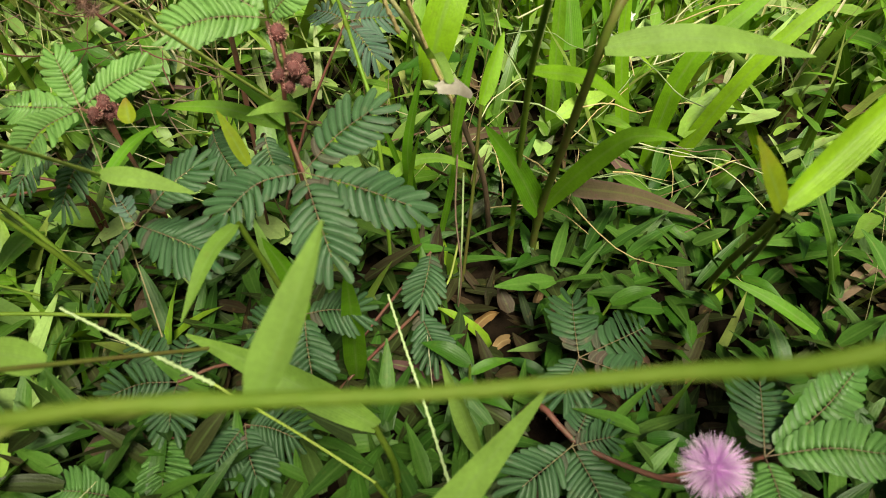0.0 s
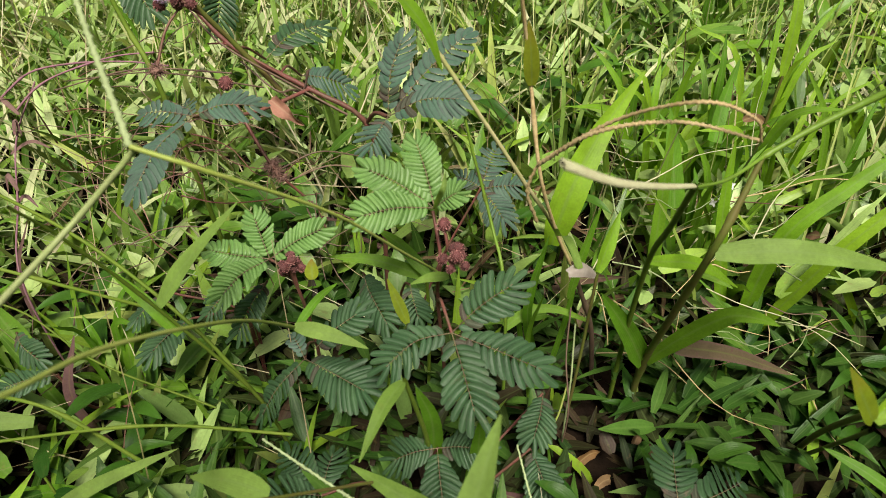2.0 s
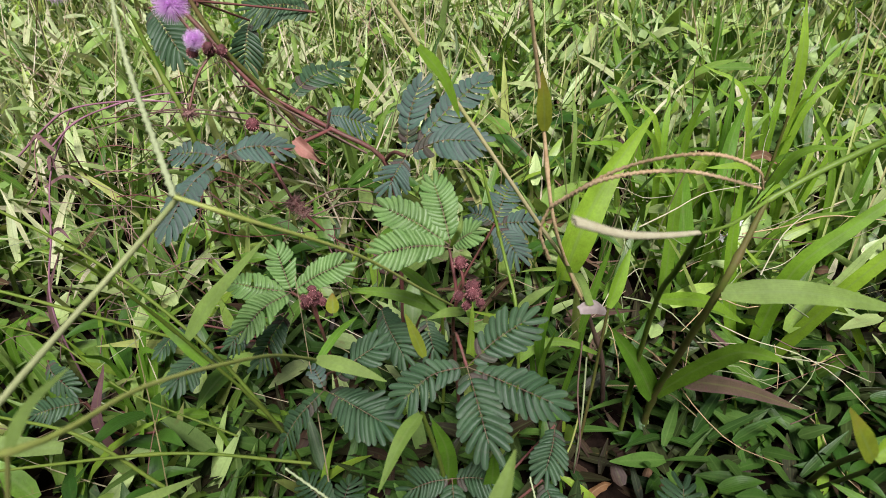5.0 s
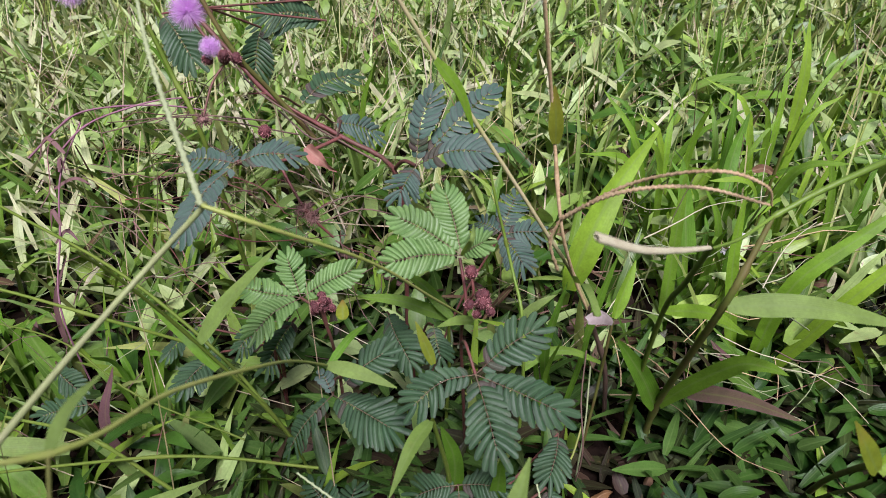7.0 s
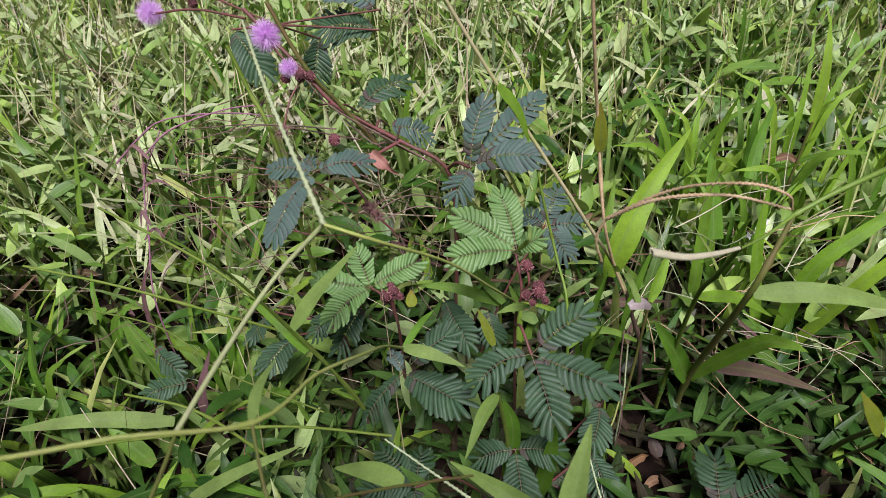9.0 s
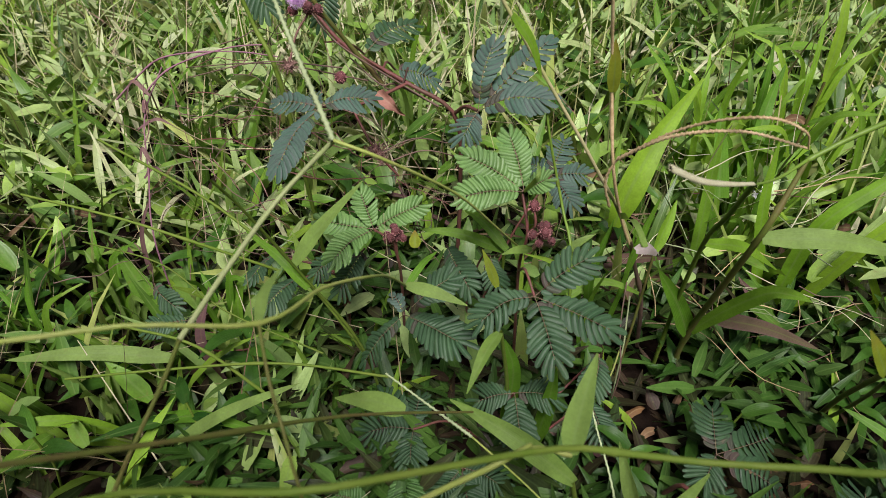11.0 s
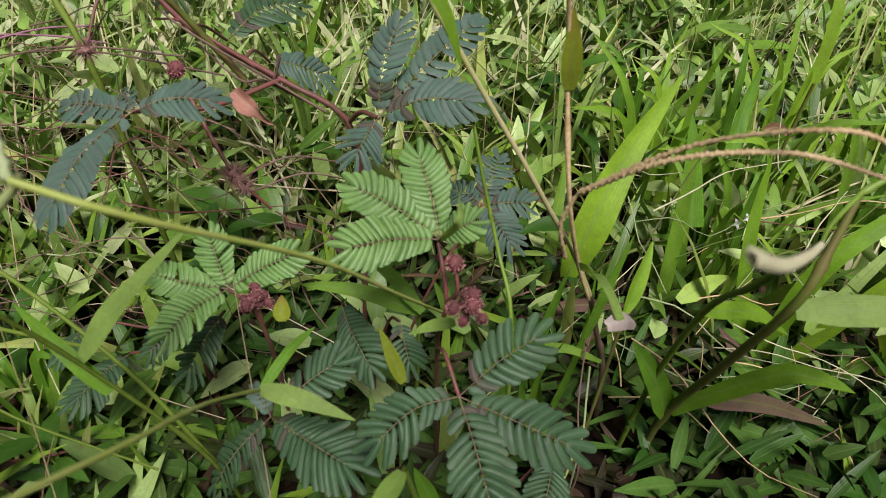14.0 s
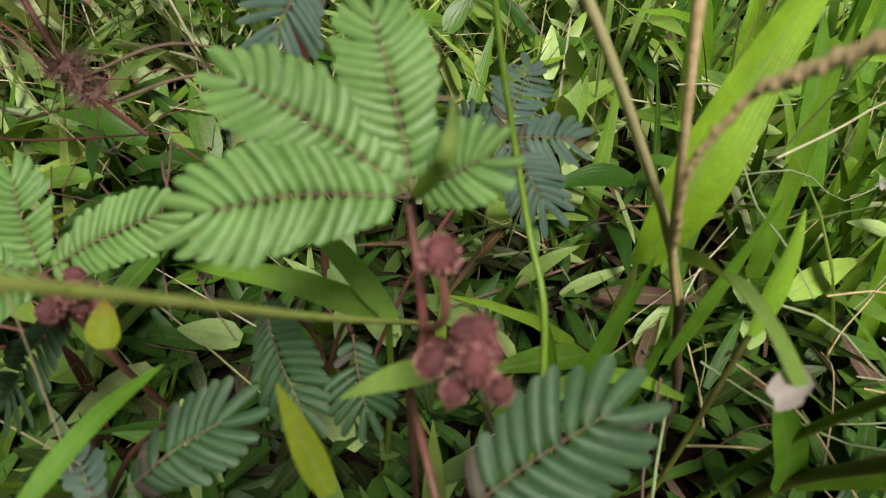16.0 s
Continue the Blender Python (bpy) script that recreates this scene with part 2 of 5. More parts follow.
M_SPIKE = plain_material("seed_spike", (0.52, 0.41, 0.22), (0.34, 0.24, 0.11), 800, 0.65)
M_SPIKE_OLIVE = plain_material("olive_seed_spike", (0.27, 0.33, 0.16), (0.21, 0.26, 0.12), 800, 0.6)
M_SPIKE_CREAM = plain_material("cream_seed_spike", (0.43, 0.44, 0.27), (0.36, 0.34, 0.20), 800, 0.6)
M_SPIKE_GREEN = plain_material("pale_green_seed_spike", (0.38, 0.47, 0.24), (0.29, 0.36, 0.17), 800, 0.6)
M_HUSK = plain_material("papery_husk", (0.33, 0.30, 0.26), (0.24, 0.2, 0.17), 400, 0.6)
# soil tones taken down to near black, for shade under the growth
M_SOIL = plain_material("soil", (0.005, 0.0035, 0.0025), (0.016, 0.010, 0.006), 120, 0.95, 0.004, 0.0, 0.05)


def turf_over(m):
    """Away from the patch the soil is closed over with turf."""
    nt = m.node_tree
    bsdf = nt.nodes["Principled BSDF"]
    soil = bsdf.inputs["Base Color"].links[0].from_socket
    geo = nt.nodes.new("ShaderNodeNewGeometry")
    near = nt.nodes.new("ShaderNodeVectorMath")
    near.operation = "DISTANCE"
    near.inputs[1].default_value = (0, 0.4, 0)
    nt.links.new(geo.outputs["Position"], near.inputs[0])
    rough = node(nt, "ShaderNodeTexNoise", Scale=5.0, Detail=5.0)
    fine = node(nt, "ShaderNodeTexNoise", Scale=40.0, Detail=6.0)
    for n in (rough, fine):
        nt.links.new(geo.outputs["Position"], n.inputs["Vector"])
    far = calc(nt, "ADD", near.outputs["Value"], calc(nt, "MULTIPLY", rough.outputs[0], 0.6))
    turf = ramp(nt, fine.outputs[0], [(0.3, (0.012, 0.03, 0.005)), (0.55, (0.04, 0.075, 0.012)), (0.75, (0.09, 0.12, 0.03))])
    mask = nt.nodes.new("ShaderNodeMapRange")
    mask.inputs["From Min"].default_value, mask.inputs["From Max"].default_value = 1.0, 1.5
    nt.links.new(far, mask.inputs["Value"])
    nt.links.new(blend(nt, mask.outputs[0], soil, turf), bsdf.inputs["Base Color"])


turf_over(M_SOIL)


# ---- mesh helpers ----
def mesh_from(name, verts, quads, uvs=None, material=None):
    """A mesh from arrays of vertices and quads, with a UV for each vertex."""
    me = bpy.data.meshes.new(name)
    verts, quads = np.asarray(verts, np.float32), np.asarray(quads, np.int32)
    me.vertices.add(len(verts))
    me.vertices.foreach_set("co", verts.ravel())
    me.loops.add(quads.size)
    me.loops.foreach_set("vertex_index", quads.ravel())
    me.polygons.add(len(quads))
    me.polygons.foreach_set("loop_start", np.arange(0, quads.size, quads.shape[1], dtype=np.int32))
    me.polygons.foreach_set("use_smooth", np.ones(len(quads), bool))
    if uvs is not None:
        layer = me.uv_layers.new(name="UVMap")
        layer.data.foreach_set("uv", np.asarray(uvs, np.float32)[quads.ravel()].ravel())
    me.update(calc_edges=True)
    if material:
        me.materials.append(material)
    return me


def thing(name, base, label, category, group="", kind=""):
    """A top-level Empty at a thing's base."""
    return place_thing(new(name), base, label, category, group, kind)


def place_thing(ob, base, label, category, group, kind):
    ob.location = base
    ob.empty_display_size = 0.01
    return tagged(ob, label, category, group, kind)


def adopt(ob, parent, label=""):
    """Makes ob, whose mesh is in world places, a part of parent."""
    top = parent
    shift = Vector((0, 0, 0))
    while top.parent:
        top = top.parent
    ob.parent = parent
    if parent is top:
        shift = Vector(top.location)
    ob.matrix_parent_inverse = Matrix.Translation(-shift)
    if label:
        ob["label"] = label
    return ob


def part(name, me, parent, label=""):
    return adopt(new(name, me), parent, label)


def curve_through(points, n):
    """n + 1 places along a smooth curve through the points."""
    p = [Vector(q) for q in points]
    if len(p) == 2:
        return [p[0].lerp(p[1], k / n) for k in range(n + 1)]
    q = [2 * p[0] - p[1]] + p + [2 * p[-1] - p[-2]]
    out = []
    for k in range(n + 1):
        f = k / n * (len(p) - 1)
        i = min(int(f), len(p) - 2)
        s = f - i
        a, b, c, d = q[i], q[i + 1], q[i + 2], q[i + 3]
        out.append(0.5 * (2 * b + s * (c - a) + s * s * (2 * a - 5 * b + 4 * c - d) + s**3 * (3 * b - a - 3 * c + d)))
    return out


def tube_mesh(name, points, r0, r1, material, n=16, sides=6, wobble=0.0, rings=()):
    """A tapered stem along a curve; rings: fractions at which it swells into a node."""
    line = curve_through(points, n)
    verts, quads, uvs = [], [], []
    a = None
    for k, p in enumerate(line):
        t = (line[min(k + 1, n)] - line[max(k - 1, 0)]).normalized()
        a = (a - t * a.dot(t)).normalized() if a else t.orthogonal().normalized()
        b = t.cross(a)
        f = k / n
        r = (r0 + (r1 - r0) * f) * (1 + wobble * random.uniform(-1, 1))
        r *= 1 + sum(0.45 * math.exp(-((f - g) * n / 0.6) ** 2) for g in rings)
        for j in range(sides):
            w = 2 * math.pi * j / sides
            verts.append(p + (a * math.cos(w) + b * math.sin(w)) * r)
            uvs.append((j / sides, f))
    for k in range(n):
        for j in range(sides):
            i = (j + 1) % sides
            quads.append((k * sides + j, k * sides + i, (k + 1) * sides + i, (k + 1) * sides + j))
    return mesh_from(name, [tuple(v) for v in verts], quads, uvs, material)


def grass_shape(s):
    return min(1.0, 0.55 + 2.2 * s) * (1 - s**2.6) ** 0.8 + 0.015


def lance_shape(s):
    return (math.sin(math.pi * min(1, s * 0.93 + 0.05) ** 0.75)) ** 0.85 * (1 - 0.25 * s) + 0.02


def blade_mesh(name, points, width, material, face=(0, -0.5, 0.85), fold=0.18, shape=grass_shape, n=14, ripple=0.04, twist=0.0):
    """A leaf blade along a curve through points, folded along its rib, its upper side towards face."""
    line = curve_through(points, n)
    face = Vector(face).normalized()
    verts, quads, uvs = [], [], []
    phase = random.uniform(0, 6)
    for k, p in enumerate(line):
        f = k / n
        t = (line[min(k + 1, n)] - line[max(k - 1, 0)]).normalized()
        side = t.cross(face)
        side = side.normalized() if side.length > 1e-5 else t.orthogonal().normalized()
        side = Matrix.Rotation(radians(twist) * f, 3, t) @ side
        up = side.cross(t)
        w = width * 0.5 * shape(f)
        for j in (-2, -1, 0, 1, 2):
            c = j / 2
            lift = fold * abs(c) * w + ripple * w * abs(c) ** 2 * math.sin(phase + 11 * f + 2 * c)
            verts.append(tuple(p + side * c * w + up * lift))
            uvs.append((0.5 + c / 2, f))
    for k in range(n):
        for j in range(4):
            a = 5 * k + j
            quads.append((a, a + 1, a + 6, a + 5))
    return mesh_from(name, verts, quads, uvs, material)


def strew(name, base, az, lean, curl, length, width, material, shape, segs=5, fold=0.2, twist=None):
    """One mesh of many blades: each stands on its base, leans towards az and curls over."""
    n = len(base)
    s = np.linspace(0, 1, segs + 1)
    theta = lean[:, None] + curl[:, None] * s
    c, d = np.cos(az)[:, None], np.sin(az)[:, None]
    way = np.stack([np.sin(theta) * c, np.sin(theta) * d, np.cos(theta)], -1)
    step = 0.5 * (way[:, 1:] + way[:, :-1]) * (length / segs)[:, None, None]
    pos = np.concatenate([np.zeros((n, 1, 3)), np.cumsum(step, 1)], 1) + base[:, None, :]
    side = np.stack([-d, c, 0 * c], -1) * np.ones((1, segs + 1, 1))
    up = np.cross(side, way) * -1
    if twist is not None:
        w = (twist[:, None] * (0.4 + s))[..., None]
        side, up = side * np.cos(w) + up * np.sin(w), up * np.cos(w) - side * np.sin(w)
    w = (width[:, None] * 0.5 * np.array([shape(v) for v in s]))[..., None]
    rows = np.stack([pos - side * w + up * fold * w, pos, pos + side * w + up * fold * w], 2)
    verts = rows.reshape(-1, 3)
    uv = np.stack(np.broadcast_arrays(np.array([0, 0.5, 1])[None, None, :], s[None, :, None] + np.zeros((n, 1, 1))), -1).reshape(-1, 2)
    i = np.arange(n)[:, None, None] * (3 * (segs + 1)) + np.arange(segs)[None, :, None] * 3 + np.arange(2)[None, None, :]
    quads = np.stack([i, i + 1, i + 4, i + 3], -1).reshape(-1, 4)
    return mesh_from(name, verts, quads, uv, material)


# ---- ground ----
def ground_height(x, y):
    return 0.008 * noise.noise((x * 9, y * 9, 0.3)) + 0.004 * noise.noise((x * 31, y * 31, 1.7)) - 0.004


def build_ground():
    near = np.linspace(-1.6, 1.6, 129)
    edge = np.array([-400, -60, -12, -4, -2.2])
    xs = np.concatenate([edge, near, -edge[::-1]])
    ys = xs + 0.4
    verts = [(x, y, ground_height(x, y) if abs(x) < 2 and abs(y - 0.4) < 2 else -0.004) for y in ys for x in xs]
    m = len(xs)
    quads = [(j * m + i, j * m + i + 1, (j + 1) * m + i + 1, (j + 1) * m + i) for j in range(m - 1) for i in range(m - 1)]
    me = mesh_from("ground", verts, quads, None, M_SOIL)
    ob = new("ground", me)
    return tagged(ob, "soil under dense grass and herbs, near-black for their shade", "ground", kind="structure")


build_ground()


def sward_top(x, y):
    """How high the growth may stand at a place."""
    top = 0.075 + 0.03 * noise.noise((x * 5, y * 5, 4.0))
    if y > 0.33:
        top += 0.02
    if -0.19 < x < 0.0 and 0.02 < y < 0.30:
        top = 0.045
    if 0.0 <= x < 0.15 and y < 0.25:
        top = 0.035 + 0.012 * noise.noise((x * 20, y * 20, 2.0))
    if y < 0.08:
        top = min(top, 0.045)
    return max(top, 0.02)


def scatter(n, box, seed, thin=None):
    rng = np.random.default_rng(seed)
    x = rng.uniform(box[0], box[1], n)
    y = rng.uniform(box[2], box[3], n)
    keep = np.array([thin(a, b, rng.random()) for a, b in zip(x, y)]) if thin else np.ones(n, bool)
    x, y = x[keep], y[keep]
    base = np.stack([x, y, [ground_height(a, b) - 0.002 for a, b in zip(x, y)]], -1)
    top = np.array([sward_top(a, b) for a, b in zip(x, y)])
    return rng, base, top


def turf_cover(x, y, r):
    """Growth thins out away from the patch."""
    if y < 0.0:
        return r < 0.15
    if y < 0.27 and r > 0.62:
        return False
    if math.hypot(x, y - 0.45) > 1.1 + 0.2 * noise.noise((x * 3, y * 3, 6.0)):
        return r < 0.2
    if abs(x) > 0.35 + 0.9 * max(y, 0.1):
        return r < 0.5
    return r < (1.0 if y < 0.7 else 0.75)


FIELD = (-1.3, 1.3, -0.6, 1.6)


def bare_soil(x, y):
    """Two gaps in the hollow where soil and dead leaves show."""
    return math.hypot((x - 0.022) / 0.028, (y - 0.180) / 0.036) < 1 or math.hypot((x - 0.096) / 0.026, (y - 0.150) / 0.022) < 1


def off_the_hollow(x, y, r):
    """In the low hollow at the right another, darker herb grows, its tones lowered for the shade."""
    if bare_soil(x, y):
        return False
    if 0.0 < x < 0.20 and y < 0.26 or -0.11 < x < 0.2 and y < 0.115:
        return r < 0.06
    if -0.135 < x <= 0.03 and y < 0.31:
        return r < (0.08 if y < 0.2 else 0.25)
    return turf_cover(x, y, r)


def tall_growth(x, y, r):
    """Blades stand thin in the hollow and round the sensitive plants, thick behind them."""
    if -0.02 < x < 0.20 and y < 0.26 or -0.11 < x < 0.2 and y < 0.115:
        return r < 0.1
    if y < 0.26 and x > -0.13:
        return r < 0.35
    if 0.05 < y < 0.27 and -0.45 < x < -0.13:
        return True
    return turf_cover(x, y, r)


def sward():
    rng, base, top = scatter(24000, FIELD, 11, tall_growth)
    n = len(base)
    length = top * rng.uniform(0.55, 1.35, n)
    me = strew("sward_grass", base, rng.uniform(0, 6.28, n), rng.uniform(0.0, 0.5, n), rng.uniform(0.1, 1.3, n), length,
               rng.uniform(0.0032, 0.0090, n), M_SWARD, grass_shape, 5, 0.25, rng.normal(0, 0.5, n))
    tagged(new("sward_grass", me), "dense bright green grass blades standing in the turf", "grass", kind="stuff")


def herbs():
    rng, base, top = scatter(27000, FIELD, 12, lambda x, y, r: off_the_hollow(x, y, r) and (y < 0.34 or r < 0.85))
    n = len(base)
    base[:, 2] += top * rng.uniform(0.1, 0.8, n)
    near = np.where(base[:, 0] > 0.02, np.where(base[:, 1] < 0.36, 0.88, 1.1), np.where(base[:, 1] > 0.34, np.where(base[:, 0] < -0.08, 0.82, 1.1), 1.0))
    me = strew("low_herb_leaves", base, rng.uniform(0, 6.28, n), rng.uniform(0.5, 1.5, n), rng.uniform(-0.1, 0.6, n), rng.uniform(0.016, 0.044, n) * near,
               rng.uniform(0.006, 0.0135, n) * near, M_HERBS, lance_shape, 5, 0.22, rng.normal(0, 0.4, n))
    tagged(new("low_herb_leaves", me), "pointed fresh green herb leaves filling the turf", "herbs", kind="stuff")


def straws():
    rng, base, top = scatter(18000, FIELD, 13, lambda x, y, r: turf_cover(x, y, r * (1.0 if x < -0.08 else 2.2)) if y > 0.3 else r < (0.05 if x > -0.16 else 0.35))
    n = len(base)
    base[:, 2] += top * rng.uniform(0.0, 0.5, n)
    me = strew("thin_straws", base, rng.uniform(0, 6.28, n), rng.uniform(0.2, 1.5, n), rng.uniform(-0.3, 0.5, n), rng.uniform(0.05, 0.13, n),
               rng.uniform(0.0007, 0.0022, n) * np.where(base[:, 1] < 0.32, 0.5, 1.0), M_STRAWS, lambda s: 1 - 0.6 * s, 6, 0.8)
    tagged(new("thin_straws", me), "thin pale straws and dry grass stalks lying in the turf", "straw", kind="stuff")


def dry_grass():
    """Bleached blades, thickest at the back where the turf is dry."""
    rng, base, top = scatter(17500, (-1.2, 1.1, 0.13, 1.3), 17, lambda x, y, r: (y > 0.30 or x < -0.2 and y > 0.24) and r < (1.0 if y > 0.42 else 0.5) * (1.0 if x < -0.12 else 0.26) * (1.3 - math.hypot(x, y - 0.5)))
    n = len(base)
    base[:, 2] += top * rng.uniform(0.2, 0.7, n)
    me = strew("bleached_grass", base, rng.uniform(0, 6.28, n), rng.uniform(0.3, 1.4, n), rng.uniform(-0.2, 0.8, n), rng.uniform(0.025, 0.07, n),
               rng.uniform(0.002, 0.0065, n), M_DRY_GRASS, grass_shape, 5, 0.25, rng.normal(0, 0.6, n))
    tagged(new("bleached_grass", me), "bleached pale green and straw-coloured grass blades", "grass", kind="stuff")


def broad_leaves():
    """A patch of broad soft leaves far at the left."""
    rng, base, top = scatter(800, (-0.95, -0.20, 0.34, 1.1), 18, lambda x, y, r: r < 1.35 - math.hypot(x + 0.5, y - 0.6) / 0.4)
    n = len(base)
    base[:, 2] += top * rng.uniform(0.5, 1.0, n)
    me = strew("broad_leaf_herbs", base, rng.uniform(0, 6.28, n), rng.uniform(0.7, 1.5, n), rng.uniform(-0.1, 0.6, n), rng.uniform(0.018, 0.038, n),
               rng.uniform(0.007, 0.013, n), M_BROAD, lance_shape, 6, 0.25, rng.normal(0, 0.4, n))
    tagged(new("broad_leaf_herbs", me), "broad soft light green leaves in the turf", "herbs", kind="stuff")


def thin_culms():
    """Slender upright stalks over the turf behind."""
    rng, base, top = scatter(900, (-0.8, 0.8, 0.30, 1.1), 19)
    n = len(base)
    me = strew("slender_stalks", base, rng.uniform(0, 6.28, n), rng.uniform(0.0, 0.35, n), rng.uniform(0.0, 0.3, n), rng.uniform(0.09, 0.17, n),
               rng.uniform(0.0009, 0.0018, n), M_STALKS, lambda s: 1 - 0.5 * s, 6, 0.8)
    tagged(new("slender_stalks", me), "slender upright pale green grass stalks", "grass", kind="stuff")


def litter():
    rng, base, top = scatter(5000, FIELD, 14, lambda x, y, r: turf_cover(x, y, r) and (y > 0.26 or r < 0.2 or x > 0.02))
    n = len(base)
    base[:, 2] += rng.uniform(0.004, 0.03, n) * (top > 0.05) + 0.004
    me = strew("dead_leaf_litter", base, rng.uniform(0, 6.28, n), rng.uniform(1.0, 1.6, n), rng.uniform(-0.5, 0.8, n), rng.uniform(0.015, 0.05, n),
               rng.uniform(0.003, 0.009, n), M_LITTER, lance_shape, 5, 0.3, rng.normal(0, 0.8, n))
    tagged(new("dead_leaf_litter", me), "brown and purplish dead leaves low in the turf", "dead leaves", kind="stuff")


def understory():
    """Small leaves that hide the soil, coloured near black for the shade in the gaps."""
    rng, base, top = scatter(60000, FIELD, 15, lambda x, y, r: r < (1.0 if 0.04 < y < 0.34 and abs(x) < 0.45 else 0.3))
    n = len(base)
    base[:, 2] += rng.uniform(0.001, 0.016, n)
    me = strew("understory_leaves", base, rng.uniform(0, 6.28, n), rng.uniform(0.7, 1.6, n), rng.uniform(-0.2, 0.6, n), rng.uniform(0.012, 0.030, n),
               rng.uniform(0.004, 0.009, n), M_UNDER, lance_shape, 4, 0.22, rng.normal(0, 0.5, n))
    tagged(new("understory_leaves", me), "small green and brown leaves over soil, near-black for gap shade", "herbs", kind="stuff")


def shading_stand():
    """Unseen high grass added at the walker's back to keep light off the near ground."""
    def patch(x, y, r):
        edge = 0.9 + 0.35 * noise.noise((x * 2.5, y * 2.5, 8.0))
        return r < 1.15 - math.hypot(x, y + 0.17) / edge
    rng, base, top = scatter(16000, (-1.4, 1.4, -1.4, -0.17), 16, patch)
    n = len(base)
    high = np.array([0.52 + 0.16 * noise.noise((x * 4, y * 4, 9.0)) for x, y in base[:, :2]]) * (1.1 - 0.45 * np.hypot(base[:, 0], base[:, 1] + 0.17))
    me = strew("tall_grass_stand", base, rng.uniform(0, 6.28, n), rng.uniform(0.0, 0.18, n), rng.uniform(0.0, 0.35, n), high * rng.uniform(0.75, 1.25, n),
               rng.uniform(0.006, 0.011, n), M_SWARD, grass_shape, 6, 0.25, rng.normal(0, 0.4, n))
    tagged(new("tall_grass_stand", me), "unseen tall green grass added behind, to shade the near turf", "grass", kind="stuff")


def meadow():
    """The turf goes on all round, thinner and coarser with distance."""
    def outside(x, y, r):
        d = math.hypot(x, y - 0.5)
        return d > 0.72 + 0.3 * noise.noise((x * 3, y * 3, 6.0)) + 0.25 * r and r < 1.25 - d / (3.6 + 1.2 * noise.noise((x, y, 3.0)))
    rng, base, top = scatter(60000, (-4.5, 4.5, -4.0, 5.0), 21, outside)
    n = len(base)
    me = strew("meadow_grass", base, rng.uniform(0, 6.28, n), rng.uniform(0.0, 0.6, n), rng.uniform(0.1, 1.3, n), rng.uniform(0.06, 0.14, n),
               rng.uniform(0.008, 0.02, n), M_SWARD, grass_shape, 3, 0.25, rng.normal(0, 0.5, n))
    tagged(new("meadow_grass", me), "coarse green grass of the meadow all round", "grass", kind="stuff")


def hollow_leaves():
    """Pointed leaves that fill the low hollow and the ground under the low plants, coloured darker for the shade there.
    """
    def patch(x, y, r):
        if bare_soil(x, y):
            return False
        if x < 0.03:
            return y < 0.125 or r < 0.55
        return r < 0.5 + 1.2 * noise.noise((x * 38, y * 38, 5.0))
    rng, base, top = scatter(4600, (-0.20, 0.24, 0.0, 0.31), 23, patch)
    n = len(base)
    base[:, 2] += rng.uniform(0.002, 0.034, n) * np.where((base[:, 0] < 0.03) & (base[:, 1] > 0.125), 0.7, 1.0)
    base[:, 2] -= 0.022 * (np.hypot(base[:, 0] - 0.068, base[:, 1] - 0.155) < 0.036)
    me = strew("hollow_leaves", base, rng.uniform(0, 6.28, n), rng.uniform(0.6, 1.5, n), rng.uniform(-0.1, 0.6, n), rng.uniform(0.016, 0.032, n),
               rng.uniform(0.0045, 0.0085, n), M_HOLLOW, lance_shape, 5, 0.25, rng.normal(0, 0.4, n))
    tagged(new("hollow_leaves", me), "small pointed dark green leaves, darkened for the low hollow's shade", "herbs", kind="stuff")


hollow_leaves()
meadow()
shading_stand()
understory()
sward()
herbs()
straws()
dry_grass()
broad_leaves()
thin_culms()
litter()


# ---- sensitive plants ----
def leaflet_mesh(name, material, droop, skew, dip):
    """An oblong leaflet one long and one wide, to be scaled: rounded tip, rib, curved forward; arched across, so that its edges dip between its neighbours."""
    xs = [0.0, 0.05, 0.18, 0.42, 0.68, 0.84, 0.94, 0.985, 1.0]
    across = [(c, -dip * c * c) for c in (-1, -0.66, -0.33, 0, 0.33, 0.66, 1)]
    verts, uvs = [], []
    for x in xs:
        half = 0.5 * (1 - abs(2 * x - 1) ** 4.2) ** 0.5 * (0.84 + 0.2 * x) + 0.02
        for c, z in across:
            verts.append((x, c * half * (1 + skew * c) + 0.5 * x * x, z * min(1, 5 * (1 - x)) - droop * x * x))
            uvs.append((0.5 + c / 2, x))
    n = len(across)
    quads = [(n * k + j, n * k + j + 1, n * k + j + n + 1, n * k + j + n) for k in range(len(xs) - 1) for j in range(n - 1)]
    return mesh_from(name, verts, quads, uvs, material)


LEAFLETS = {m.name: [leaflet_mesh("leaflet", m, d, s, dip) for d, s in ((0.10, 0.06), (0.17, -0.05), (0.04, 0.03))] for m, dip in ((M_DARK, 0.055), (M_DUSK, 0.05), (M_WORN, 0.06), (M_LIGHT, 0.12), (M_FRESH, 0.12))}


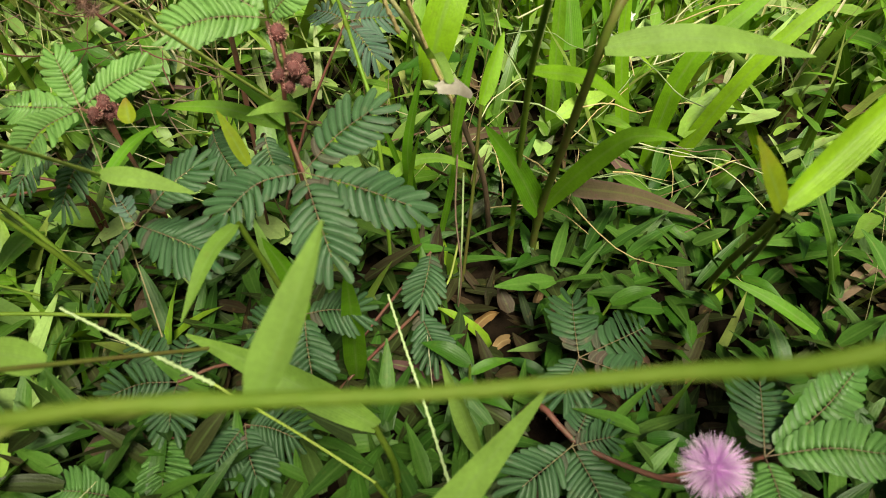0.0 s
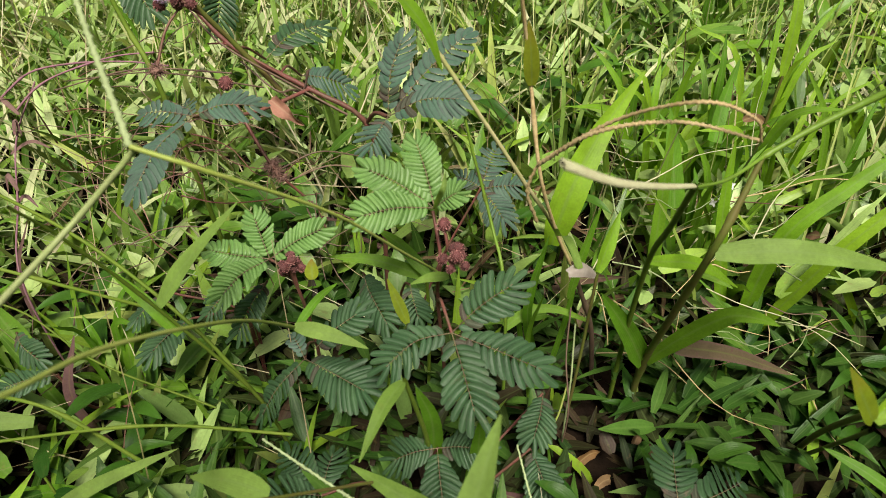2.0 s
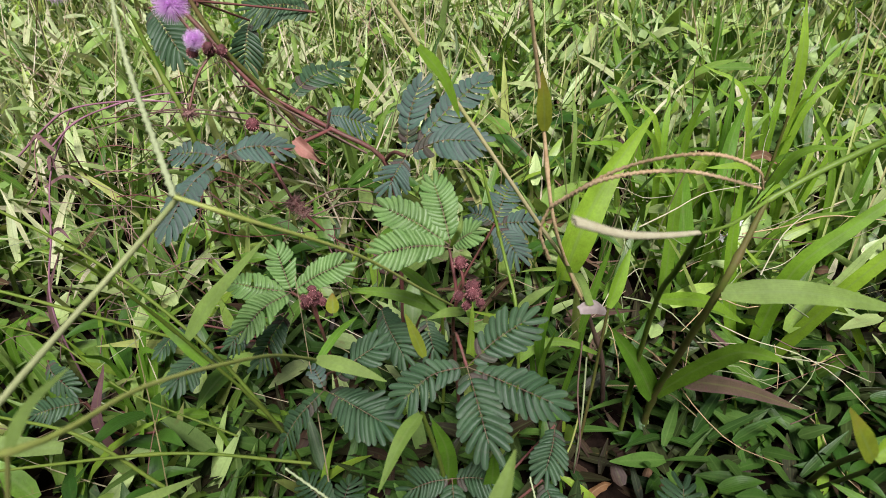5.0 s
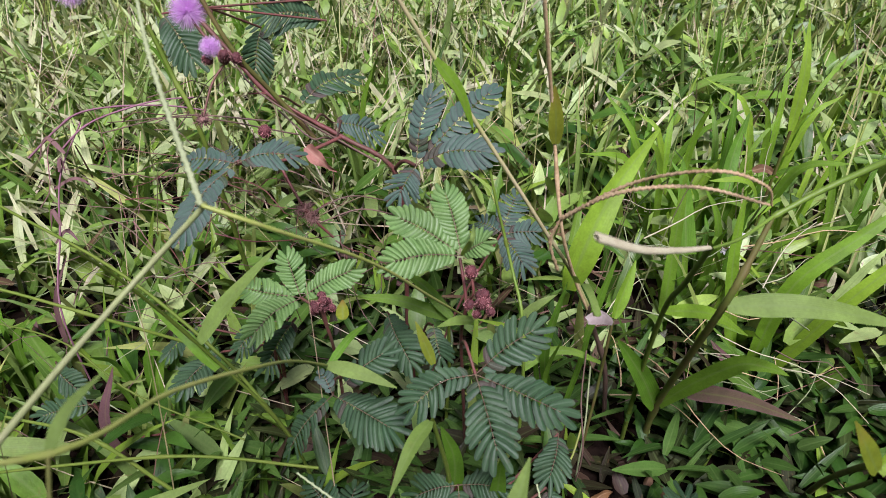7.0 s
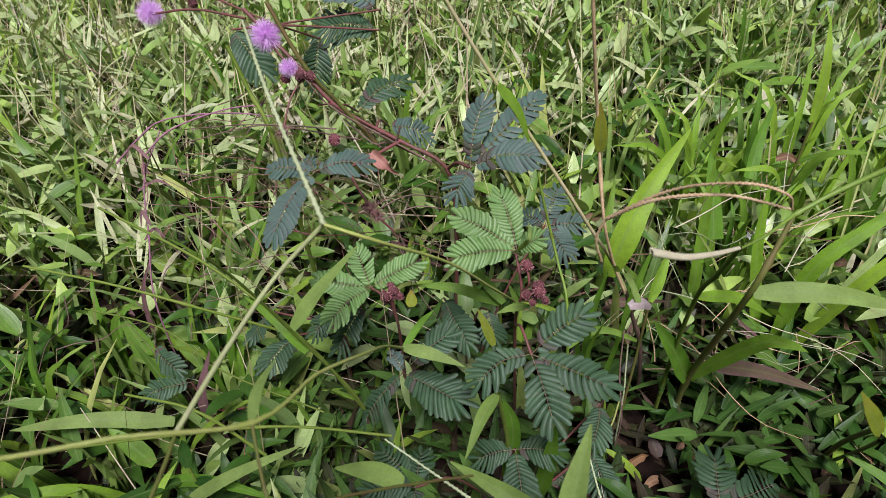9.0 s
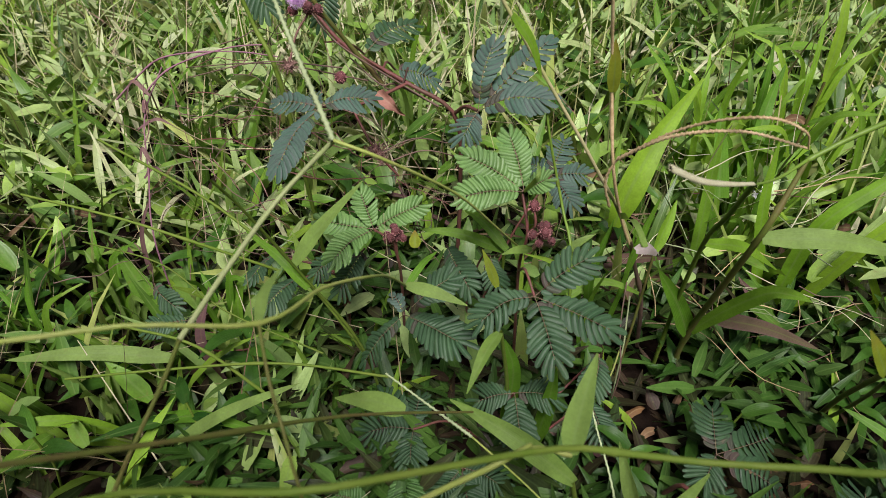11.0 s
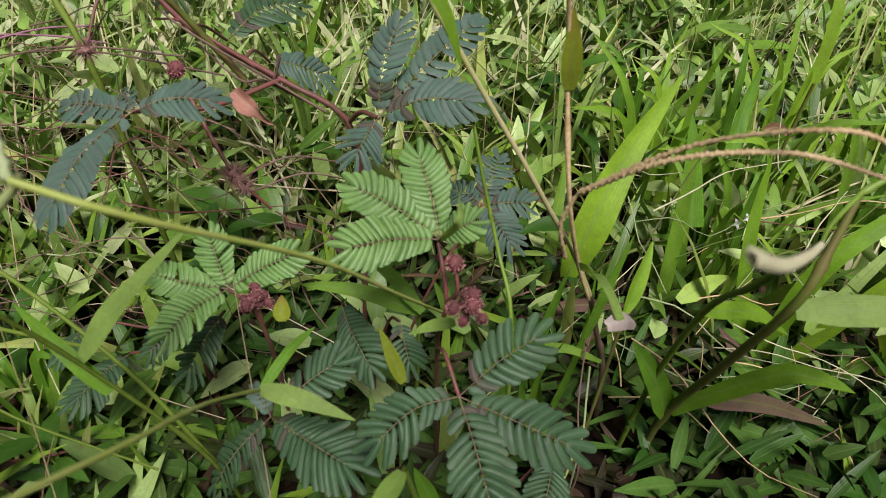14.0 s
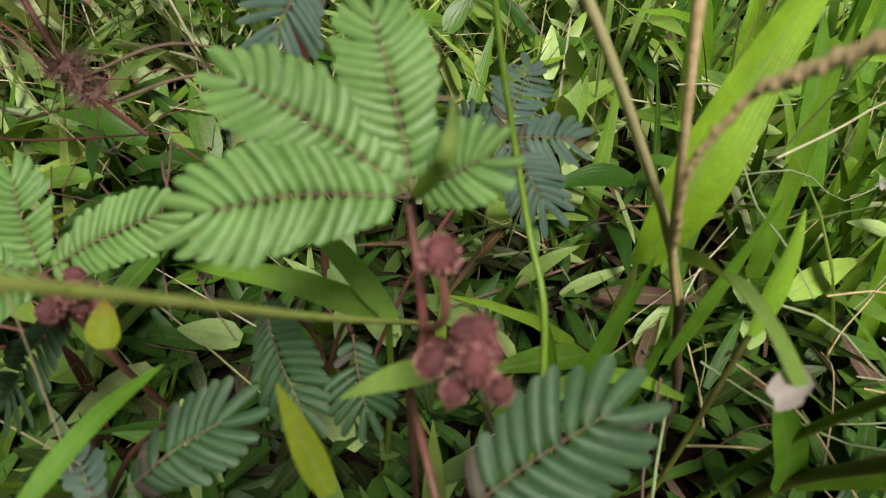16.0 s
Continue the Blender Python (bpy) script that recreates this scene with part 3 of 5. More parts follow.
def pinna(plant, base, tip, half, pairs, material, normal=(0, -0.35, 1), arch=0.08, tilt=13, cover=1.3, sweep=(14, 38), bare=0.1, ragged=0.05):
    """A leaf arm of oval outline: its rib runs from base towards tip with pairs of overlapping leaflets, each a piece of its own."""
    base, tip, up0 = Vector(base), Vector(tip), Vector(normal).normalized()
    half *= 1.04
    tip -= (tip - base).normalized() * half * 0.6
    span = (tip - base).length
    pale = material in (M_LIGHT, M_FRESH)  # the pale leaves are half folded up
    pairs = pairs if pale else max(6, round(pairs * 0.9))
    lift, tilt, cover = (0.1, 17, 1.5) if pale else (-0.08, min(tilt, 13), min(max(cover, 1.12), 1.2))
    side0 = (tip - base).cross(up0).normalized()
    mid = (base + tip) / 2 + up0 * arch * span + side0 * random.gauss(0, 0.025) * span
    line = [base, mid, tip]
    rib = part("pinna", tube_mesh("pinna", line, 0.00022, 0.00013, M_RACHIS, 10, 5), plant)
    fine = curve_through(line, 40)
    gap = span * (1 - bare) / pairs
    for i in range(pairs):
        f = bare + (1 - bare) * (i + 0.35) / pairs
        k = min(39, int(f * 40))
        p = fine[k].lerp(fine[k + 1], f * 40 - k)
        along = (fine[k + 1] - fine[k]).normalized()
        side = along.cross(up0).normalized()
        up = side.cross(along)
        grow = min(1.0, (0.3 if pale else 0.29) + (1.35 if pale else 1.25) * f) * (1 - 0.14 * max(0.0, (f - 0.6) / 0.4) ** 2)
        last = 28 if i == pairs - 1 else 14 if i == pairs - 2 else 7 if i == pairs - 3 else 0
        for s in (1, -1):
            if random.random() < 0.012:
                continue
            a = radians(last + sweep[0] - 4 * pale + (sweep[1] - sweep[0]) * f**1.3 + random.gauss(0, 2.2))
            x = side * s * math.cos(a) + along * math.sin(a) + up * random.gauss(lift, ragged)
            x.normalize()
            z = (up + along * math.tan(radians(tilt + random.gauss(0, 4)))).normalized()
            y = z.cross(x).normalized()
            z = x.cross(y)
            size = half * grow * random.uniform(0.92, 1.05)
            m = Matrix((x, y, z)).transposed().to_4x4()
            m.translation = p + up * 0.0002
            worn = not pale and f < 0.28 and random.random() < 0.35
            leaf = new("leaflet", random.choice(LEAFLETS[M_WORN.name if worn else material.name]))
            leaf.parent = rib
            leaf.matrix_basis = m @ Matrix.Diagonal((size, s * gap * cover * random.uniform(0.95, 1.06), size, 1))
    return rib


def hairy_stem(name, points, r0, r1, plant, material=None, hairs=60, length=0.0011, n=16):
    """A stem with fine bristles standing off it."""
    material = material or M_RED_STEM
    part(name, tube_mesh(name, points, r0, r1, material, n, 7, 0.06), plant)
    line = curve_through(points, 60)
    verts, quads = [], []
    for _ in range(hairs):
        k = random.randrange(1, 59)
        p, t = line[k], (line[k + 1] - line[k - 1]).normalized()
        out = (Matrix.Rotation(random.uniform(0, 6.28), 3, t) @ t.orthogonal()).normalized()
        r = r0 + (r1 - r0) * k / 60
        a, b, w = p + out * r * 0.8, p + out * (r + length * random.uniform(0.6, 1.2)) + t * length * 0.4, t * 0.00006
        i = len(verts)
        verts += [tuple(a - w), tuple(a + w), tuple(b + w * 0.3), tuple(b - w * 0.3)]
        quads.append((i, i + 1, i + 2, i + 3))
    part("bristles", mesh_from("bristles", verts, quads, None, material), plant)


def bristle_ball(name, r, spikes, reach, width, material, seed, lumps=0.05, tips=None):
    """A knobbly core set all round with bristles, which may have a colour of their own."""
    rng = random.Random(seed)
    verts, quads, uvs = [], [], []
    rows, cols = 12, 18
    for i in range(rows + 1):
        for j in range(cols):
            a, b = math.pi * i / rows, 2 * math.pi * j / cols
            bump = r * (1 + lumps * math.sin(6 * b + (i % 2) * 1.6) * math.sin(7 * a + seed) + lumps * math.sin(2 * b + seed) * math.sin(a) + 0.05 * rng.uniform(-1, 1))
            verts.append((bump * math.sin(a) * math.cos(b), bump * math.sin(a) * math.sin(b), bump * math.cos(a)))
            uvs.append((j / cols, i / rows))
    for i in range(rows):
        for j in range(cols):
            k = (j + 1) % cols
            quads.append((i * cols + j, (i + 1) * cols + j, (i + 1) * cols + k, i * cols + k))
    for s in range(spikes):
        z = 1 - 2 * (s + 0.5) / spikes
        b = 2.39996 * s
        d = Vector((math.sqrt(1 - z * z) * math.cos(b), math.sqrt(1 - z * z) * math.sin(b), z))
        d = (d + Vector((rng.gauss(0, 0.2), rng.gauss(0, 0.2), rng.gauss(0, 0.2)))).normalized()
        for q in (d.orthogonal().normalized(), d.cross(d.orthogonal()).normalized()):
            p0, p1 = d * r * 0.9, d * (r + reach * rng.uniform(0.5, 1.15))
            i = len(verts)
            verts += [tuple(p0 - q * width), tuple(p0 + q * width), tuple(p1 + q * width * 0.3), tuple(p1 - q * width * 0.3)]
            uvs += [(0, 0), (1, 0), (1, 1), (0, 1)]
            quads.append((i, i + 1, i + 2, i + 3))
    me = mesh_from(name, [tuple(v) for v in verts], quads, uvs, material)
    if tips:
        me.materials.append(tips)
        for face in me.polygons[rows * cols:]:
            face.material_index = 1
    return me


BUDS = [bristle_ball("bud", 0.0020, 120, 0.0006, 0.00010, M_BUD, s, 0.15, M_BRISTLE) for s in (1, 2, 3)]
PINK = [bristle_ball("filament_tuft", 0.0032, 1400, 0.0054, 0.00010, M_PETAL, s) for s in (4, 5)]
DRY = bristle_ball("dry_head", 0.0017, 150, 0.0026, 0.00012, M_DRY_HEAD, 6, 0.25)


def ball(name, me, at, plant, size=1.0, label="", squash=1.0):
    ob = new(name, me)
    adopt(ob, plant, label)
    ob.matrix_basis = Matrix.LocRotScale(Vector(at), Euler([random.uniform(0, 6.28) for _ in range(3)]), Vector((size, size, size * squash)))
    return ob


def bud_cluster(plant, centre, foot, count, spread, size=1.0):
    c = Vector(centre)
    for k in range(count):
        d = Vector((math.cos(2.4 * k) * (0.3 + 0.7 * k / count), math.sin(2.4 * k) * 0.6, 0.75 - 1.45 * k / count))
        p = c + (d + Vector((random.gauss(0, 0.16), random.gauss(0, 0.16), random.gauss(0, 0.16)))) * spread
        ball("bud", random.choice(BUDS), p, plant, size * random.uniform(0.8, 1.15), "brownish red bristly flower bud", random.uniform(0.85, 1.3))
        part("bud_stalk", tube_mesh("bud_stalk", [Vector(foot).lerp(c, 0.25), c.lerp(p, 0.35), p], 0.0006, 0.0005, M_RED_STEM, 6, 5), plant)


def flower(plant, at, size=1.0, kind=0):
    head = ball("flower_head", BUDS[0], at, plant, 0.9 * size, "dark bristly flower core")
    tuft = new("filament_tuft", PINK[kind])
    tuft.parent = head
    tuft["label"] = "lilac pink powder-puff filaments"
    tuft.scale = (1.05, 1.05, 1.05)
    return head


def stalk(plant, *points, r=0.0006, hairs=25):
    hairy_stem("leaf_stalk", points, r * 1.15, r, plant, None, hairs, 0.0009, 12)


MIMOSAS = "sensitive plants in the turf"


def mimosa(base, label):
    return thing("sensitive_plant", base, label, "plant", MIMOSAS)


# the plant with the dark star of four arms and the pale star above it
one = mimosa((-0.046, 0.196, 0.0), "sensitive plant, dark and pale fern-like leaves, red bud cluster")
A = (-0.0390, 0.1580, 0.1085)
UPA = (0.05, -0.45, 1)
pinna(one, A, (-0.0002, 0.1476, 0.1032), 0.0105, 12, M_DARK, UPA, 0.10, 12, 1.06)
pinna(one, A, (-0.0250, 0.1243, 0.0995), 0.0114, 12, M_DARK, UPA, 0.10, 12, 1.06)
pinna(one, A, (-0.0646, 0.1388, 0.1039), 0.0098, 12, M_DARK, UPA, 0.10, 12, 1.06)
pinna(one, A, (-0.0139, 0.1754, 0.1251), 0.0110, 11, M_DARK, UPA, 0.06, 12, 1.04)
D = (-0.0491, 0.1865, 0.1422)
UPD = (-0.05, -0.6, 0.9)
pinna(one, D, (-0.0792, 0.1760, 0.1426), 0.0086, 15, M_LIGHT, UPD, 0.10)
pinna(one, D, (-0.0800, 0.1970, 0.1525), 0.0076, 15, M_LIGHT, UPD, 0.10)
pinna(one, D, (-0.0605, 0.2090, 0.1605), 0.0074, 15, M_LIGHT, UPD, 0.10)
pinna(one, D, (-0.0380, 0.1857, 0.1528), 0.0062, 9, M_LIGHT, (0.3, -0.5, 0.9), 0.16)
hairy_stem("stem", [(-0.046, 0.196, 0.0), (-0.0475, 0.190, 0.06), (-0.0480, 0.182, 0.105), (-0.0455, 0.176, 0.128), (-0.0497, 0.186, 0.1413)], 0.0009, 0.0006, one, None, 150)
stalk(one, (-0.0478, 0.183, 0.100), (-0.0445, 0.170, 0.112), A)
bud_cluster(one, (-0.0385, 0.1660, 0.1370), (-0.0460, 0.177, 0.126), 8, 0.0054, 0.95)
ball("bud", BUDS[1], (-0.0438, 0.1745, 0.1440), one, 1.15, "brownish red bristly flower bud")
hairy_stem("bud_stalk", [(-0.0455, 0.176, 0.128), (-0.0425, 0.172, 0.136), (-0.0436, 0.1743, 0.1425)], 0.0006, 0.0005, one, None, 40)

part("young_leaf", blade_mesh("young_leaf", [D, (-0.0435, 0.1717, 0.1606), (-0.0447, 0.1852, 0.1592)], 0.0022, M_BLADE_PALE, (0, -0.8, 0.5), 0.7, lance_shape, 10), one, "folded pale green young leaf arm")

# the plant with the pale star at its left and the dark leaf low before it
two = mimosa((-0.112, 0.205, 0.0), "sensitive plant, pale fern-like leaf over dark ones, red buds")
F = (-0.1219, 0.1954, 0.1030)
UPF = (0, -0.55, 0.9)
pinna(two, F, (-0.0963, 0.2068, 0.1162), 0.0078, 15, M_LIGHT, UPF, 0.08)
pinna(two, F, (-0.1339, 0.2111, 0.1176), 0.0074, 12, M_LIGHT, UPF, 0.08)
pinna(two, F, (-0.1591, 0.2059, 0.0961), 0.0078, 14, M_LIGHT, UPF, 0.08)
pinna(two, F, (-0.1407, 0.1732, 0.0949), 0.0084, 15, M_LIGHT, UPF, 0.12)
hairy_stem("stem", [(-0.112, 0.205, 0.0), (-0.110, 0.199, 0.05), (-0.1075, 0.189, 0.085), (-0.1090, 0.187, 0.100)], 0.0009, 0.0007, two, None, 150)
stalk(two, (-0.1085, 0.1875, 0.098), (-0.115, 0.191, 0.103), F)
bud_cluster(two, (-0.1095, 0.1865, 0.1075), (-0.1075, 0.188, 0.088), 10, 0.0054, 0.8)
part("bract", blade_mesh("bract", [(-0.0959, 0.1759, 0.1115), (-0.0966, 0.1787, 0.1144), (-0.0972, 0.1814, 0.1173)], 0.0058, M_BLADE_OLIVE, (0.2, -0.8, 0.5), 0.5, lance_shape, 10), two, "small yellow-green bract")
E_NODE = (-0.0990, 0.1620, 0.0810)
UPE = (0.1, -0.35, 1)
pinna(two, E_NODE, (-0.0631, 0.1404, 0.0894), 0.0128, 15, M_DARK, UPE, 0.08, 9, 1.18)
pinna(two, E_NODE, (-0.1190, 0.1450, 0.0555), 0.0085, 14, M_DARK, (-0.5, -0.5, 0.8), 0.10, 24, 0.9)
pinna(two, (-0.0960, 0.1655, 0.083), (-0.0755, 0.1785, 0.0985), 0.0098, 11, M_DARK, UPE, 0.05)
pinna(two, E_NODE, (-0.1080, 0.1720, 0.0860), 0.0050, 6, M_DUSK, UPE, 0.2, 40, 0.8)
stalk(two, (-0.1100, 0.1990, 0.05), (-0.1040, 0.178, 0.072), E_NODE)

# dark leaves in the shade between the two
three = mimosa((-0.078, 0.222, 0.0), "sensitive plant with dark green drooping leaf arms, shaded by grass")
pinna(three, (-0.0900, 0.2200, 0.0780), (-0.0690, 0.1865, 0.0740), 0.0100, 15, M_DARK, (-0.35, -0.45, 0.8), 0.12, 30, 0.8)
pinna(three, (-0.0640, 0.2040, 0.0880), (-0.0560, 0.1860, 0.0790), 0.0085, 10, M_DARK, (0.3, -0.5, 0.8), 0.12, 25, 0.85)
stalk(three, (-0.078, 0.222, 0.0), (-0.080, 0.226, 0.05), (-0.0900, 0.2200, 0.0780))
stalk(three, (-0.079, 0.224, 0.04), (-0.070, 0.216, 0.075), (-0.0640, 0.2040, 0.0880))
pinna(three, (-0.0390, 0.2580, 0.1050), (-0.0225, 0.2400, 0.0950), 0.0100, 11, M_DUSK, (0.1, -0.5, 0.9), 0.1, 16, 0.95)
pinna(three, (-0.0390, 0.2580, 0.1050), (-0.0330, 0.2920, 0.1120), 0.0100, 12, M_DUSK, (0.1, -0.5, 0.9), 0.1, 16, 0.95)
pinna(three, (-0.0390, 0.2580, 0.1050), (-0.0150, 0.2640, 0.1050), 0.0090, 10, M_DUSK, (0.1, -0.5, 0.9), 0.1, 16, 0.95)
pinna(three, (-0.0390, 0.2580, 0.1050), (-0.0560, 0.2700, 0.1050), 0.0090, 9, M_DUSK, (0.1, -0.5, 0.9), 0.1, 16, 0.95)
stalk(three, (-0.078, 0.222, 0.0), (-0.060, 0.245, 0.06), (-0.0390, 0.2580, 0.1050))

# dark leaves low at the left
four = mimosa((-0.150, 0.215, 0.0), "sensitive plant with low bluish green leaves among grass")
pinna(four, (-0.1320, 0.2070, 0.0790), (-0.1440, 0.1830, 0.0600), 0.0105, 13, M_DARK, (-0.2, -0.5, 0.9), 0.1)
pinna(four, (-0.1420, 0.2000, 0.0800), (-0.1570, 0.1840, 0.0720), 0.0085, 11, M_DARK, (-0.2, -0.5, 0.9), 0.12, 26, 0.85)
pinna(four, (-0.1680, 0.1950, 0.0620), (-0.1800, 0.1670, 0.0600), 0.0105, 12, M_DARK, (-0.1, -0.5, 0.9), 0.1)
pinna(four, (-0.1860, 0.2080, 0.0650), (-0.1930, 0.1830, 0.0640), 0.0075, 11, M_DARK, (-0.3, -0.5, 0.9), 0.12, 30, 0.8)
for end in ((-0.1320, 0.2070, 0.0790), (-0.1420, 0.2000, 0.0800), (-0.1680, 0.1950, 0.0620), (-0.1860, 0.2080, 0.0650)):
    stalk(four, (-0.150, 0.215, 0.0), (-0.152, 0.217, 0.045), end)
pinna(four, (-0.2380, 0.1700, 0.0680), (-0.2160, 0.1560, 0.0640), 0.0075, 12, M_DARK, (-0.3, -0.5, 0.8), 0.12, 35, 0.7)
pinna(four, (-0.2120, 0.1560, 0.0600), (-0.2330, 0.1420, 0.0620), 0.0080, 12, M_DARK, (-0.1, -0.5, 0.9), 0.12, 30, 0.78)
stalk(four, (-0.150, 0.215, 0.0), (-0.21, 0.190, 0.012), (-0.236, 0.176, 0.03), (-0.2380, 0.1700, 0.0680))
stalk(four, (-0.150, 0.215, 0.0), (-0.19, 0.185, 0.012), (-0.209, 0.162, 0.03), (-0.2120, 0.1560, 0.0600))

# leaves below the dark star
five = mimosa((-0.050, 0.150, 0.0), "sensitive plant with dark green leaf arms low over the soil")
C_NODE = (-0.0425, 0.1420, 0.0610)
pinna(five, C_NODE, (-0.0640, 0.1345, 0.0570), 0.0095, 12, M_DARK, UPE, 0.1)
pinna(five, C_NODE, (-0.0190, 0.1420, 0.0640), 0.0100, 12, M_DARK, UPE, 0.1)
pinna(five, C_NODE, (-0.0350, 0.1130, 0.0560), 0.0100, 12, M_DARK, UPE, 0.1)
stalk(five, (-0.050, 0.150, 0.0), (-0.048, 0.150, 0.035), C_NODE)
N_NODE = (-0.0885, 0.1310, 0.0350)
pinna(five, N_NODE, (-0.1160, 0.1235, 0.0350), 0.0110, 12, M_DARK, (0, -0.4, 1), 0.12, 20, 0.92)
pinna(five, N_NODE, (-0.0850, 0.1080, 0.0360), 0.0100, 11, M_DARK, (0, -0.4, 1), 0.1)
pinna(five, N_NODE, (-0.1140, 0.1520, 0.0350), 0.0095, 12, M_DARK, (0, -0.4, 1), 0.12, 25, 0.82)
pinna(five, N_NODE, (-0.0900, 0.1560, 0.0350), 0.0090, 10, M_DARK, (0, -0.4, 1), 0.1)
stalk(five, (-0.050, 0.150, 0.0), (-0.072, 0.142, 0.03), N_NODE)

# the low plant nearest the walker's feet
six = mimosa((-0.060, 0.118, 0.0), "small sensitive plant with dark and fresh green leaves near the soil")
O_NODE = (-0.0620, 0.1165, 0.0330)
pinna(six, O_NODE, (-0.0720, 0.0975, 0.0300), 0.0105, 11, M_DARK, (0, -0.3, 1), 0.1)
pinna(six, O_NODE, (-0.0385, 0.1120, 0.0300), 0.0105, 12, M_DARK, (0, -0.3, 1), 0.1)
pinna(six, O_NODE, (-0.0530, 0.0940, 0.0280), 0.0100, 11, M_DARK, (0, -0.3, 1), 0.1)
pinna(six, (-0.0880, 0.1125, 0.0300), (-0.0830, 0.0880, 0.0280), 0.0095, 13, M_FRESH, (0, -0.3, 1), 0.1, 16, 0.9)
pinna(six, (-0.1000, 0.0930, 0.0280), (-0.1220, 0.0950, 0.0280), 0.0085, 12, M_FRESH, (0, -0.3, 1), 0.1, 22, 0.85)
stalk(six, (-0.060, 0.118, 0.0), (-0.060, 0.120, 0.02), O_NODE)
stalk(six, (-0.060, 0.118, 0.0), (-0.075, 0.118, 0.02), (-0.0880, 0.1125, 0.0300))
stalk(six, (-0.060, 0.118, 0.0), (-0.082, 0.100, 0.018), (-0.1000, 0.0930, 0.0280))
pinna(six, (-0.0020, 0.1900, 0.0420), (-0.0060, 0.1600, 0.0400), 0.0100, 12, M_DARK, (0, -0.4, 1), 0.1, 20, 0.85)
pinna(six, (-0.0060, 0.1650, 0.0350), (0.0040, 0.1400, 0.0330), 0.0100, 12, M_DARK, (0, -0.4, 1), 0.1)
stalk(six, (-0.060, 0.118, 0.0), (-0.03, 0.165, 0.015), (-0.0020, 0.1900, 0.0420))
stalk(six, (-0.060, 0.118, 0.0), (-0.03, 0.150, 0.015), (-0.0060, 0.1650, 0.0350))

# the plant at the right with the open flower
seven = mimosa((0.060, 0.150, 0.0), "sensitive plant with low dark leaves, red stem and one lilac flower")
K = (0.0520, 0.1420, 0.0400)
pinna(seven, K, (0.0525, 0.1745, 0.0415), 0.0120, 11, M_DARK, (0, -0.4, 1), 0.1)
pinna(seven, K, (0.0905, 0.1740, 0.0200), 0.0125, 11, M_DARK, (0.1, -0.4, 1), 0.12)
pinna(seven, K, (0.0900, 0.1420, 0.0180), 0.0120, 12, M_DARK, (0.1, -0.3, 1), 0.12)
pinna(seven, K, (0.0420, 0.1190, 0.0440), 0.0110, 11, M_DARK, (0, -0.3, 1), 0.1)
stalk(seven, (0.060, 0.150, 0.0), (0.056, 0.150, 0.025), K)
U = (0.0455, 0.1080, 0.0400)
pinna(seven, U, (0.0235, 0.0900, 0.0400), 0.0110, 12, M_DARK, (0, -0.3, 1), 0.1)
pinna(seven, U, (0.0560, 0.0830, 0.0390), 0.0110, 12, M_DARK, (0, -0.3, 1), 0.1)
pinna(seven, U, (0.0570, 0.1300, 0.0380), 0.0095, 11, M_DARK, (0, -0.3, 1), 0.1)
pinna(seven, U, (0.0640, 0.1130, 0.0400), 0.0080, 10, M_DARK, (0, -0.3, 1), 0.1)
hairy_stem("stem", [(0.032, 0.130, 0.020), (0.0360, 0.1215, 0.042), (0.0480, 0.1090, 0.0395), (0.0700, 0.0975, 0.0420), (0.0760, 0.0880, 0.0600), (0.0690, 0.0775, 0.0830)], 0.0011, 0.0008, seven, None, 160)
flower(seven, (0.0666, 0.0770, 0.0909), 1.0, 0)
S = (0.0935, 0.0940, 0.0640)
pinna(seven, S, (0.1015, 0.1250, 0.0640), 0.0110, 14, M_DARK, (0, -0.4, 1), 0.08, 12, 1.1)
pinna(seven, S, (0.1335, 0.1250, 0.0660), 0.0081, 17, M_FRESH, (0.1, -0.4, 1), 0.1, 26, 1.0)
pinna(seven, S, (0.1330, 0.0960, 0.0640), 0.0090, 15, M_FRESH, (0, -0.3, 1), 0.1, 24, 1.0)
pinna(seven, S, (0.0935, 0.0700, 0.0620), 0.0081, 13, M_FRESH, (0, -0.3, 1), 0.1, 16, 0.9)
stalk(seven, (0.0700, 0.0975, 0.0420), (0.085, 0.096, 0.052), S)

# the plant behind: red runner, purple-tinged leaves, flowers
eight = mimosa((-0.093, 0.270, 0.0), "sensitive plant, thick red runner, purplish leaves, lilac flowers and dried heads")
hairy_stem("runner", [(-0.093, 0.270, 0.0), (-0.091, 0.268, 0.09), (-0.0945, 0.2650, 0.1320), (-0.1200, 0.2650, 0.1480), (-0.1520, 0.2640, 0.1660), (-0.1720, 0.2680, 0.1860), (-0.2050, 0.2840, 0.2100)],
           0.0013, 0.0011, eight, None, 160, 0.0014, 26)
RUN = curve_through([(-0.0945, 0.2650, 0.1320), (-0.1200, 0.2650, 0.1480), (-0.1520, 0.2640, 0.1660), (-0.1720, 0.2680, 0.1860)], 12)
for k in range(4):
    i, j = random.randint(0, 4), random.randint(6, 12)
    spread = [RUN[q] + Vector((random.gauss(0, 0.004), random.gauss(-0.003, 0.003), random.gauss(-0.002, 0.004))) for q in (i, (2 * i + j) // 3, (i + 2 * j) // 3, j)]
    hairy_stem("side_twig", spread, 0.0006, 0.0004, eight, random.choice([M_RED_STEM, M_CULM_BROWN]), 14)
hairy_stem("shoot", [(-0.1330, 0.2620, 0.1480), (-0.1480, 0.2570, 0.1710), (-0.1600, 0.2480, 0.1950), (-0.1760, 0.2520, 0.2250)], 0.0013, 0.001, eight, M_CULM_DARK, 60)
hairy_stem("flower_stalk", [(-0.1600, 0.2480, 0.1890), (-0.1700, 0.2480, 0.1980), (-0.1790, 0.2510, 0.2080)], 0.0007, 0.0006, eight)
